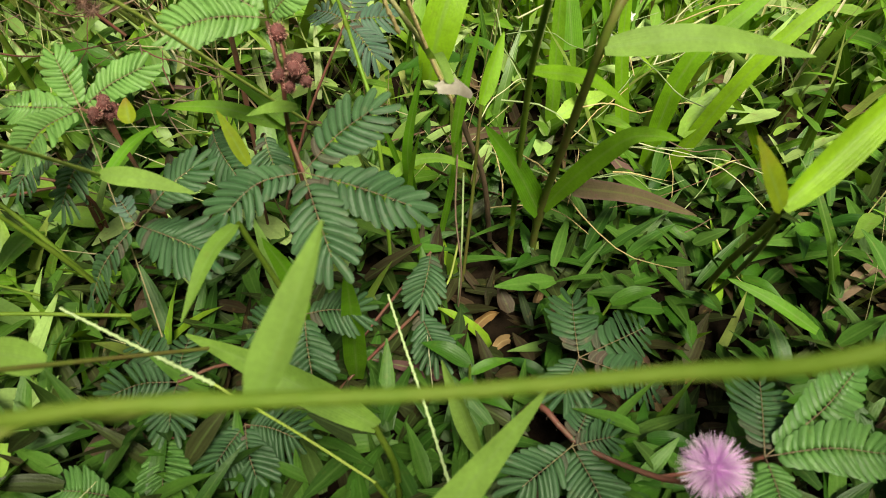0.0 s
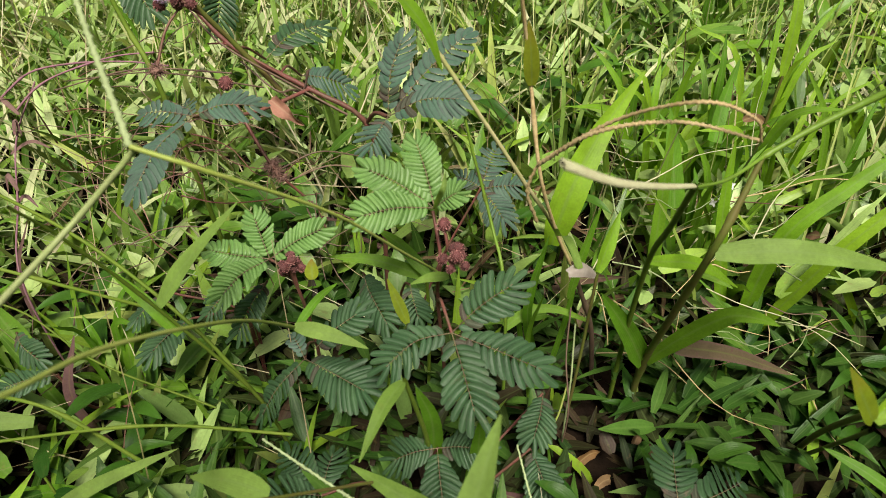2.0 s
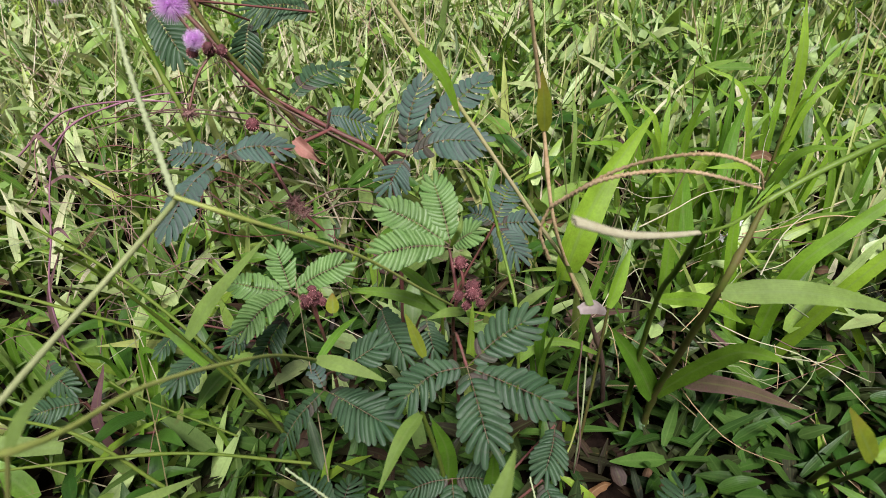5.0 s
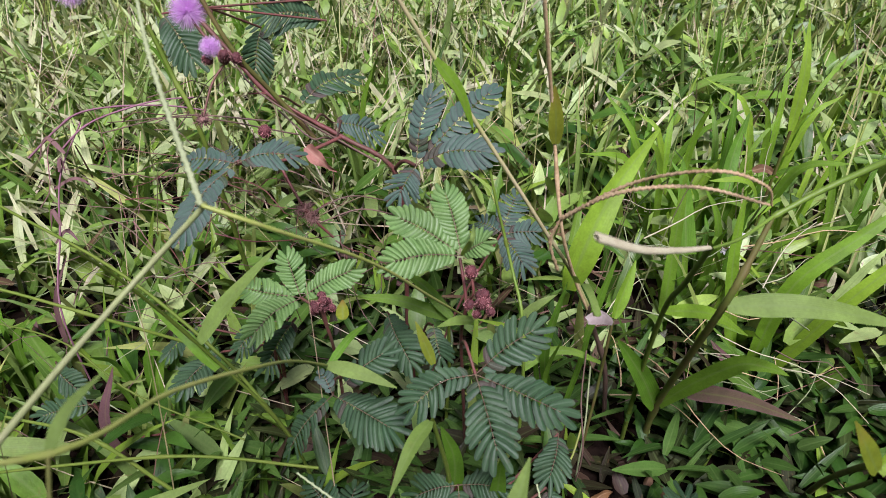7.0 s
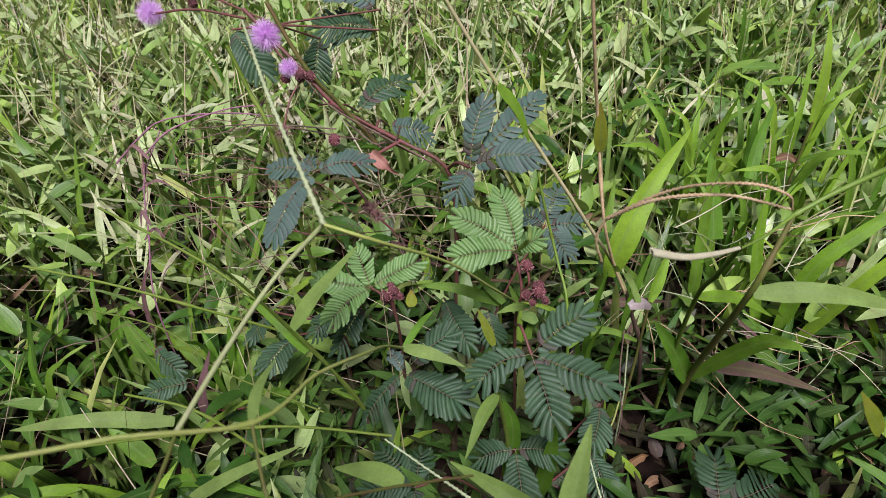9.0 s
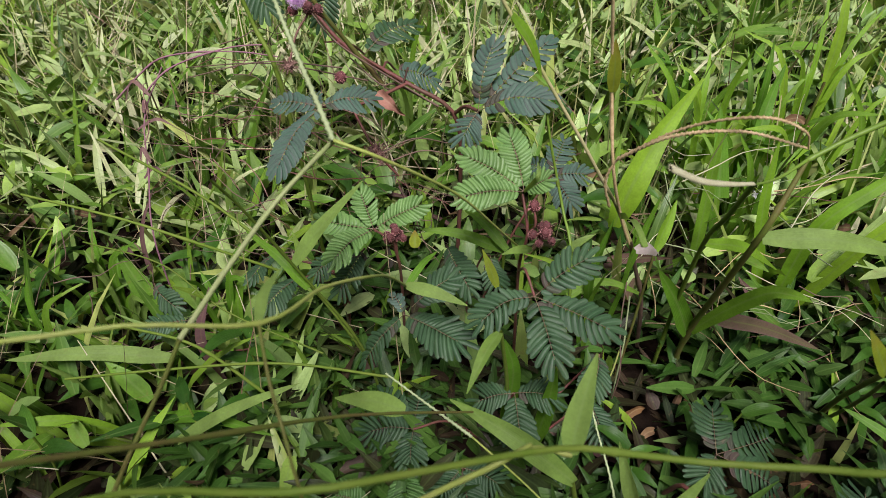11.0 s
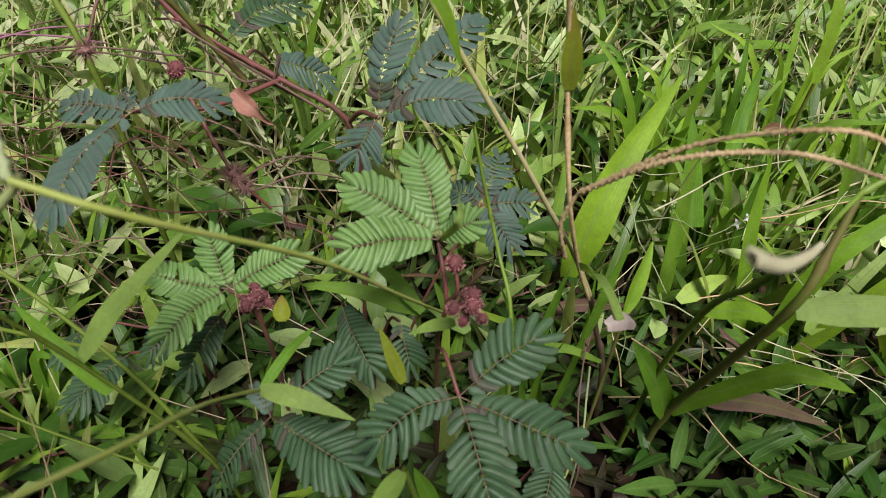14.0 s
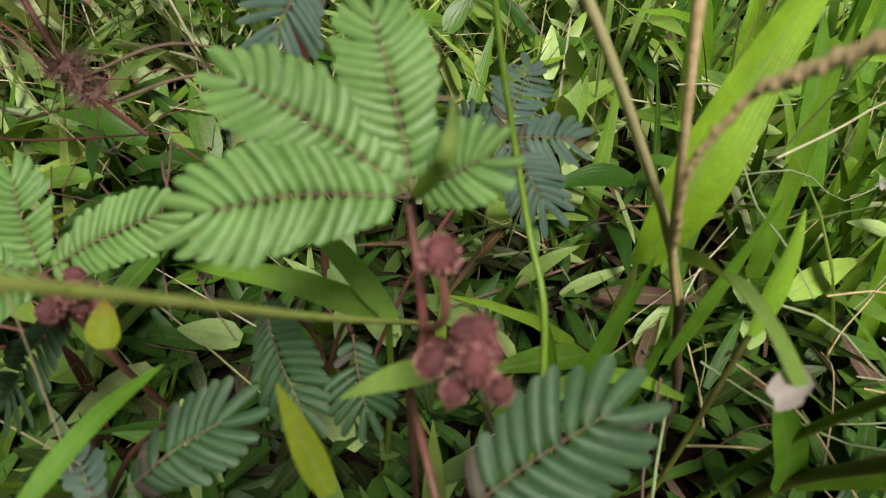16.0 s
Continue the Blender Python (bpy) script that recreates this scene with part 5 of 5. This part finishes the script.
g = grass((0.122, 0.205, 0.0), "grass plant, dark leaning culm, upright yellow-green blade")
culm(g, [(0.122, 0.205, 0.0), (0.1130, 0.1835, 0.0434), (0.0942, 0.1428, 0.1050), (0.0749, 0.1126, 0.1398)], 0.0014, 0.0010, M_CULM_DARK, (0.98,), 26)
culm(g, [(0.124, 0.203, 0.0), (0.112, 0.175, 0.045), (0.092, 0.138, 0.100), (0.0770, 0.1140, 0.1340)], 0.0010, 0.0007, M_CULM_DARK)
blade(g, [(0.0748, 0.1120, 0.1400), (0.0690, 0.1110, 0.1490), (0.0625, 0.1115, 0.1590)], 0.0066, M_BLADE_OLIVE, (0.3, -0.7, 0.6), 0.15, lance_shape)
blade(g, [(0.0749, 0.1126, 0.1398), (0.0856, 0.1200, 0.1472), (0.0952, 0.1261, 0.1559), (0.1046, 0.1306, 0.1666), (0.118, 0.134, 0.176)], 0.0082, M_BLADE_LIME, (0.1, -0.7, 0.7), 0.6, lance_shape)
blade(g, [(0.136, 0.150, 0.048), (0.120, 0.158, 0.055), (0.1045, 0.166, 0.058)], 0.0052, M_BLADE)

# upright blades further back at the right
g = grass((0.118, 0.368, 0.0), "grass plant with upright lime blades at the back")
culm(g, [(0.118, 0.372, 0.0), (0.118, 0.368, 0.07), (0.118, 0.364, 0.124)], 0.0012, 0.0009, M_CULM_DARK)
blade(g, [(0.1180, 0.3640, 0.1230), (0.1175, 0.3700, 0.1550), (0.1150, 0.3820, 0.1830)], 0.0068, M_BLADE_LIME, (0, -0.95, 0.2), 0.2, lance_shape)
blade(g, [(0.119, 0.366, 0.07), (0.128, 0.355, 0.105), (0.150, 0.345, 0.115)], 0.006, M_BLADE)
blade(g, [(0.117, 0.366, 0.06), (0.100, 0.350, 0.095), (0.075, 0.343, 0.098)], 0.006, M_BLADE_LIME)

g = grass((0.105, 0.275, 0.0), "grass plant with broad lime blades slanting up")
blade(g, [(0.105, 0.275, 0.01), (0.1080, 0.2700, 0.0780), (0.1330, 0.2780, 0.1080), (0.160, 0.290, 0.128)], 0.0095, M_BLADE_LIME, (-0.2, -0.8, 0.5))
blade(g, [(0.112, 0.272, 0.01), (0.1300, 0.2600, 0.0800), (0.1560, 0.2680, 0.1120), (0.185, 0.280, 0.130)], 0.0080, M_BLADE_LIME, (-0.2, -0.8, 0.5))
blade(g, [(0.098, 0.280, 0.01), (0.085, 0.290, 0.075), (0.083, 0.300, 0.118)], 0.007, M_BLADE_LIME, (0, -0.95, 0.2))
blade(g, [(0.060, 0.300, 0.01), (0.056, 0.305, 0.075), (0.054, 0.312, 0.125)], 0.0075, M_BLADE, (0, -0.95, 0.2))

# blades in the middle ground among the sensitive plants
g = grass((-0.080, 0.218, 0.0), "low grass plant with flat blades under the pale leaf")
blade(g, [(-0.0580, 0.2120, 0.0860), (-0.0800, 0.2110, 0.0940), (-0.1030, 0.2115, 0.0935)], 0.0062, M_BLADE, (0, -0.6, 0.8), 0.12)
culm(g, [(-0.060, 0.216, 0.0), (-0.058, 0.214, 0.05), (-0.0580, 0.2120, 0.0860)], 0.001, 0.0008)
blade(g, [(-0.0560, 0.2080, 0.0900), (-0.0700, 0.2160, 0.1000), (-0.0830, 0.2250, 0.1010)], 0.0055, M_BLADE, (0, -0.6, 0.8))
blade(g, [(-0.0427, 0.1775, 0.1181), (-0.0490, 0.1726, 0.1208), (-0.0553, 0.1676, 0.1214)], 0.0042, M_BLADE_PALE, (0, -0.6, 0.8), 0.3, lance_shape)
blade(g, [(-0.0554, 0.1596, 0.1094), (-0.0595, 0.1633, 0.1165), (-0.0636, 0.1670, 0.1235)], 0.0046, M_BLADE_OLIVE, (0.3, -0.7, 0.6), 0.2, lance_shape)

# blades low in the hollow beside the low plants
g = grass((-0.015, 0.036, 0.0), "grass plant with a broad bright blade leaning over the hollow")
blade(g, [(-0.0152, 0.0320, 0.1100), (0.0061, 0.0605, 0.1067), (0.0275, 0.0889, 0.1035)], 0.0088, M_BLADE_PALE, (-0.3, -0.7, 0.6), 0.25, lance_shape)
culm(g, [(-0.015, 0.036, 0.0), (-0.0152, 0.0320, 0.1100)], 0.0012, 0.001)
blade(g, [(0.0160, 0.1052, 0.0385), (0.0097, 0.1125, 0.0538), (0.0034, 0.1198, 0.0691)], 0.0075, M_BLADE_PALE, (-0.5, -0.6, 0.6), 0.4, lance_shape)
g = grass((-0.103, 0.103, 0.0), "low grass plant with one broad short blade")
blade(g, [(-0.1034, 0.1028, 0.0045), (-0.1137, 0.1126, 0.0111), (-0.1240, 0.1224, 0.0098)], 0.0085, M_BLADE, (-0.2, -0.6, 0.7), 0.25, lance_shape)

# upright blades behind the drooping spikes
g = grass((0.066, 0.319, 0.0), "grass plant with straight upright bright green blades")
blade(g, [(0.0659, 0.3136, 0.0644), (0.0616, 0.3253, 0.0892), (0.0563, 0.3373, 0.1147)], 0.0115, M_BLADE, (0, -0.95, 0.3), 0.1, lambda s: grass_shape(0.25 + 0.75 * s))
blade(g, [(0.0913, 0.3627, 0.0809), (0.0951, 0.3780, 0.1001), (0.1010, 0.3900, 0.1228)], 0.0095, M_BLADE, (0.2, -0.95, 0.3), 0.15, lambda s: grass_shape(0.2 + 0.8 * s))
g = grass((0.012, 0.208, 0.0), "grass plant with a short upright yellow-green blade")
culm(g, [(0.012, 0.208, 0.0), (0.0140, 0.2085, 0.0500), (0.0154, 0.2107, 0.0984)], 0.0008, 0.0007, M_CULM_DARK)
blade(g, [(0.0154, 0.2107, 0.0984), (0.0195, 0.2200, 0.1100), (0.0230, 0.2296, 0.1170)], 0.0072, M_BLADE_LIME, (0.5, -0.7, 0.5), 0.3, lance_shape)

# the green culm and the purple stem over the tangle
g = grass((-0.187, 0.275, 0.0), "grass plant with a smooth green culm leaning over dry stems")
culm(g, [(-0.187, 0.275, 0.0), (-0.1872, 0.2547, 0.1418), (-0.2010, 0.2632, 0.1732), (-0.2099, 0.2669, 0.1969)], 0.0014, 0.0010, M_CULM, (0.6,), 26)
g = grass((-0.249, 0.194, 0.0), "withered grass plant with a purple-pink stem")
culm(g, [(-0.249, 0.194, 0.0), (-0.2491, 0.1941, 0.0745), (-0.2663, 0.2282, 0.0956), (-0.2816, 0.2601, 0.1137), (-0.2753, 0.2806, 0.1362)], 0.0005, 0.0004, M_CULM_PURPLE, (0.5, 0.75), 26)
for k in range(5):
    p = (Vector((-0.2816, 0.2601, 0.1137)), Vector((-0.2663, 0.2282, 0.0956)))[k % 2] + Vector((0.004 * k - 0.008, 0, 0.006 * k - 0.01))
    blade(g, [p, p + Vector((0.012 - 0.006 * k, 0.004, 0.006)), p + Vector((0.024 - 0.011 * k, 0.002, 0.004 - 0.003 * k))], 0.0024, M_PURPLE)

culm(g, [(-0.2973, 0.2603, 0.1227), (-0.2850, 0.2716, 0.1346), (-0.2735, 0.2795, 0.1422), (-0.2526, 0.2857, 0.1451), (-0.2268, 0.2907, 0.1452), (-0.2053, 0.2931, 0.1430)], 0.0006, 0.0004, M_CULM_PURPLE, (0.3, 0.6), 26)
culm(g, [(-0.2811, 0.2655, 0.1255), (-0.2716, 0.2745, 0.1350), (-0.2587, 0.2815, 0.1411), (-0.2339, 0.2909, 0.1473), (-0.2131, 0.2960, 0.1488)], 0.0006, 0.0004, M_CULM_PURPLE, (0.3, 0.6), 26)

g = grass((-0.230, 0.190, 0.0), "grass plant with thin dark green culms lying over the turf")
culm(g, [(-0.1720, 0.1833, 0.0773), (-0.2007, 0.1700, 0.1004), (-0.2365, 0.1631, 0.1170), (-0.2834, 0.1610, 0.1259)], 0.0008, 0.0006, M_CULM, (0.4,), 22)
culm(g, [(-0.1017, 0.1429, 0.0568), (-0.1498, 0.1309, 0.0697), (-0.2026, 0.1189, 0.0670), (-0.2487, 0.1072, 0.0630)], 0.0007, 0.0006, M_CULM, (0.4,), 22)
culm(g, [(-0.1411, 0.1558, 0.0501), (-0.1922, 0.1592, 0.0673), (-0.2262, 0.1670, 0.0861), (-0.2666, 0.1662, 0.0951)], 0.0005, 0.0004, M_CULM, (0.4,), 22)
culm(g, [(-0.1607, 0.1268, 0.0503), (-0.1903, 0.1281, 0.0760), (-0.2242, 0.1271, 0.0831)], 0.0009, 0.0006, M_CULM, (0.4,), 22)

# left-hand blades and the purple ones
g = grass((-0.240, 0.120, 0.0), "grass plant with broad pale blades lying to the side")
blade(g, [(-0.215, 0.138, 0.050), (-0.248, 0.126, 0.060), (-0.285, 0.112, 0.062)], 0.0085, M_BLADE_PALE)
blade(g, [(-0.200, 0.105, 0.030), (-0.172, 0.112, 0.052), (-0.140, 0.126, 0.064)], 0.0065, M_BLADE_PALE)
blade(g, [(-0.225, 0.120, 0.020), (-0.190, 0.117, 0.036), (-0.150, 0.110, 0.042)], 0.0065, M_BLADE)
blade(g, [(-0.235, 0.110, 0.020), (-0.252, 0.098, 0.042), (-0.275, 0.085, 0.050)], 0.0065, M_BLADE_LIME)
g = grass((-0.285, 0.220, 0.0), "withered grass plant with purple-brown blades")
blade(g, [(-0.285, 0.220, 0.0), (-0.283, 0.224, 0.050), (-0.270, 0.232, 0.082)], 0.0032, M_PURPLE, (0.3, -0.8, 0.5), 0.3, lance_shape)
blade(g, [(-0.285, 0.218, 0.02), (-0.278, 0.204, 0.055), (-0.262, 0.190, 0.068)], 0.0045, M_PURPLE, (0, -0.6, 0.8), 0.3, lance_shape)
blade(g, [(-0.205, 0.160, 0.0), (-0.206, 0.152, 0.050), (-0.198, 0.160, 0.082)], 0.0075, M_PURPLE, (0, -0.9, 0.3), 0.3, lance_shape)

g = grass((0.010, 0.192, 0.0), "withered grass plant with thin tan straws standing upright")
culm(g, [(0.0104, 0.2167, 0.0614), (0.0105, 0.2083, 0.0503), (0.0105, 0.1994, 0.0386), (0.010, 0.192, 0.0)], 0.00045, 0.00045, M_SPIKE_OLIVE, (), 14, "straw")
culm(g, [(0.0077, 0.2208, 0.0675), (0.0076, 0.2062, 0.0482), (0.0107, 0.1922, 0.0290), (0.010, 0.192, 0.0)], 0.0004, 0.0004, M_CULM_BROWN, (), 14, "straw")
culm(g, [(0.0091, 0.1992, 0.0386), (0.0055, 0.1888, 0.0259), (-0.0016, 0.1816, 0.0181), (0.010, 0.192, 0.0)], 0.0005, 0.0005, M_CULM_OLIVE, (), 14, "straw")

red = tagged(new("fallen_leaf", blade_mesh("fallen_leaf", [(-0.1303, 0.2436, 0.1522), (-0.1230, 0.2400, 0.1490), (-0.1150, 0.2396, 0.1432)], 0.0068, M_RED_LEAF, (0.2, -0.6, 0.8), 0.75, lance_shape, 18, 0.5, 70.0)),
             "dried salmon-red leaf caught on the runner of the sensitive plant", "leaf")


def fallen(name, points, width, material, label, twist=0.0):
    """A dead leaf lying where it fell, curled along its rib."""
    return tagged(new(name, blade_mesh(name, points, width, material, (0.2, -0.5, 0.8), 0.6, lance_shape, 12, 0.4, twist)), label, "leaf", "dead leaves in the turf")


fallen("dead_leaf", [(0.1073, 0.3734, 0.0910), (0.1153, 0.3756, 0.0919), (0.1240, 0.3738, 0.0873)], 0.0058, M_DEAD_TAN, "dried pinkish brown leaf caught between grass blades", 40)
for x, y, a in ((0.0224, 0.1838, 0.6), (0.1423, 0.2044, 2.5), (0.0273, 0.1682, 4.0), (0.0479, 0.2040, 1.2), (0.088, 0.145, 5.2), (0.104, 0.158, 0.3)):
    p = Vector((x, y, ground_height(x, y) + 0.006))
    d = Vector((math.cos(a), math.sin(a), 0)) * 0.007
    fallen("dead_leaf", [p - d, p + Vector((0, 0, 0.004)), p + d + Vector((0, 0, 0.002))], 0.0052, M_DEAD_TAN, "small orange-brown dead leaf on dark soil", 30)


def white_flower(at):
    """A tiny weed flower on a hair-thin stalk."""
    p = Vector(at)
    t = thing("small_flower", (p.x, p.y + 0.01, 0.0), "tiny white weed flower on a thin green stalk", "flower")
    part("stalk", tube_mesh("stalk", [(p.x, p.y + 0.01, 0.0), (p.x + 0.004, p.y + 0.006, p.z * 0.6), tuple(p)], 0.0004, 0.0003, M_CULM, 10, 5), t)
    for k in range(4):
        a = 1.57 * k + 0.4
        q = p + Vector((0.0022 * math.cos(a), 0.0015 * math.sin(a), 0.0022 * math.sin(a)))
        part("petal", blade_mesh("petal", [p, p.lerp(q, 0.5) + Vector((0, -0.0003, 0.0002)), q], 0.0016, M_WHITE, (0, -0.9, 0.4), 0.3, lance_shape, 6), t)


for k, d in enumerate(((0, 0, 0), (0.004, 0.003, 0.006), (-0.003, 0.002, -0.005))):
    white_flower(Vector((0.0855, 0.3025, 0.0808)) + Vector(d))


def tangle(base, box, count, label, seed, materials, long=(0.03, 0.08)):
    """Dry stems lying across one another, each a piece of its own."""
    rng = random.Random(seed)
    t = thing("dry_stem_tangle", base, label, "dry stems", "tangles of dry stems")
    for k in range(count):
        p = Vector([rng.uniform(box[2 * i], box[2 * i + 1]) for i in range(3)])
        a, d = rng.gauss(0.2, 0.9), rng.uniform(*long)
        line = [p]
        for step in range(4):
            a += rng.gauss(0, 0.13)
            line.append(line[-1] + Vector((math.cos(a), math.sin(a), rng.gauss(-0.05, 0.3))) * d / 4)
        part("stem", tube_mesh("stem", line, rng.uniform(0.0002, 0.00045), 0.0002, rng.choice(materials), 10, 5, 0.15), t)


tangle((-0.215, 0.262, 0.0), (-0.285, -0.185, 0.235, 0.305, 0.085, 0.145), 36, "tangle of dry purplish brown stems lying over the grass", 5, [M_CULM_BROWN, M_CULM_BROWN, M_RED_STEM, M_DRY_HEAD])
tangle((-0.125, 0.245, 0.0), (-0.165, -0.105, 0.235, 0.275, 0.060, 0.105), 14, "tangle of dry reddish stems under the runner", 6, [M_CULM_BROWN, M_RED_STEM], (0.02, 0.05))
tangle((0.075, 0.235, 0.0), (0.02, 0.13, 0.205, 0.285, 0.015, 0.06), 20, "pale dry straws lying between grass blades", 7, [M_SPIKE, M_SPIKE_OLIVE, M_CULM_BROWN], (0.03, 0.06))
tangle((0.080, 0.270, 0.0), (0.01, 0.12, 0.23, 0.32, 0.055, 0.105), 18, "pale straws lying across green blades", 9, [M_SPIKE, M_SPIKE_CREAM, M_SPIKE_OLIVE], (0.05, 0.09))
tangle((-0.260, 0.200, 0.0), (-0.32, -0.20, 0.15, 0.26, 0.03, 0.085), 26, "thin brown and pale dry stems among grass blades", 8, [M_SPIKE_OLIVE, M_CULM_BROWN, M_CULM_BROWN])


# ---- grass tufts and herbs of the turf ----
def tuft(x, y, count, reach, high, width, material, seed):
    rng = random.Random(seed)
    z = ground_height(x, y)
    t = thing("grass_tuft", (x, y, z), "tuft of fresh green grass blades rooted in the soil", "grass", "grass tufts of the turf")
    for k in range(count):
        a = 6.283 * (k + rng.random()) / count
        d, h = reach * rng.uniform(0.15, 1.0), high * rng.uniform(0.5, 1.1)
        c, s = math.cos(a), math.sin(a)
        points = [(x + 0.003 * c, y + 0.003 * s, z - 0.002), (x + 0.4 * d * c, y + 0.4 * d * s, z + 0.72 * h), (x + d * c, y + d * s, z + h * rng.uniform(0.75, 1.05))]
        part("blade", blade_mesh("blade", points, width * rng.uniform(0.7, 1.2), material, (0.2 * c, -0.6 + 0.2 * s, 0.7), 0.2, grass_shape, 8), t)


def herb(x, y, height, leaves, length, seed):
    rng = random.Random(seed)
    z = ground_height(x, y)
    t = thing("herb", (x, y, z), "low herb with pointed glossy green leaves on a thin stem", "herb", "low herbs of the turf")
    top = Vector((x + rng.uniform(-0.012, 0.012), y + rng.uniform(-0.012, 0.012), z + height))
    stem = [Vector((x, y, z - 0.002)), Vector((x, y, z)).lerp(top, 0.5) + Vector((rng.uniform(-0.004, 0.004), 0, 0)), top]
    part("stem", tube_mesh("stem", stem, 0.0008, 0.0006, M_CULM, 6, 5), t)
    line = curve_through(stem, 20)
    turn = rng.uniform(0, 6.28)
    for k in range(leaves):
        p = line[int(20 * (0.25 + 0.75 * (k + 1) / leaves))]
        a = turn + 2.4 * k
        d, rise = length * rng.uniform(0.75, 1.15), rng.uniform(-0.1, 0.45)
        w = Vector((math.cos(a), math.sin(a), rise)).normalized()
        points = [p, p + w * d * 0.5 + Vector((0, 0, 0.06 * d)), p + w * d + Vector((0, 0, -0.12 * d))]
        part("leaf", blade_mesh("leaf", points, d * rng.uniform(0.26, 0.36), M_HERB, (0, -0.3, 1), 0.22, lance_shape, 8), t)


pick = random.Random(77)
for n in range(34):
    x, y = pick.uniform(-0.42, 0.45), pick.uniform(0.30, 0.72)
    if -0.20 < x < -0.10 and y < 0.36:
        continue
    tuft(x, y, pick.randint(6, 9), 0.06, pick.uniform(0.085, 0.125), 0.0045, pick.choice([M_BLADE, M_BLADE_LIME, M_BLADE, M_BLADE_PALE]), n)
for n in range(16):
    tuft(pick.uniform(0.04, 0.36), pick.uniform(0.29, 0.50), pick.randint(7, 11), 0.07, pick.uniform(0.09, 0.145), 0.0048, pick.choice([M_BLADE_LIME, M_BLADE_LIME, M_BLADE]), 500 + n)
for n in range(8):
    tuft(pick.uniform(-0.36, -0.20), pick.uniform(0.12, 0.30), 6, 0.04, pick.uniform(0.06, 0.085), 0.0055, pick.choice([M_BLADE, M_BLADE_PALE]), 100 + n)
for n in range(40):
    x, y = pick.uniform(0.0, 0.19), pick.uniform(0.09, 0.27)
    if bare_soil(x, y):
        continue
    herb(x, y, pick.uniform(0.014, 0.040), pick.randint(4, 6), pick.uniform(0.018, 0.028), 200 + n)
for n in range(30):
    herb(pick.uniform(-0.38, 0.40), pick.uniform(0.28, 0.60), pick.uniform(0.05, 0.09), pick.randint(4, 7), pick.uniform(0.022, 0.034), 300 + n)
for n in range(12):
    herb(pick.uniform(-0.36, -0.18), pick.uniform(0.08, 0.30), pick.uniform(0.03, 0.06), pick.randint(4, 6), pick.uniform(0.022, 0.034), 400 + n)
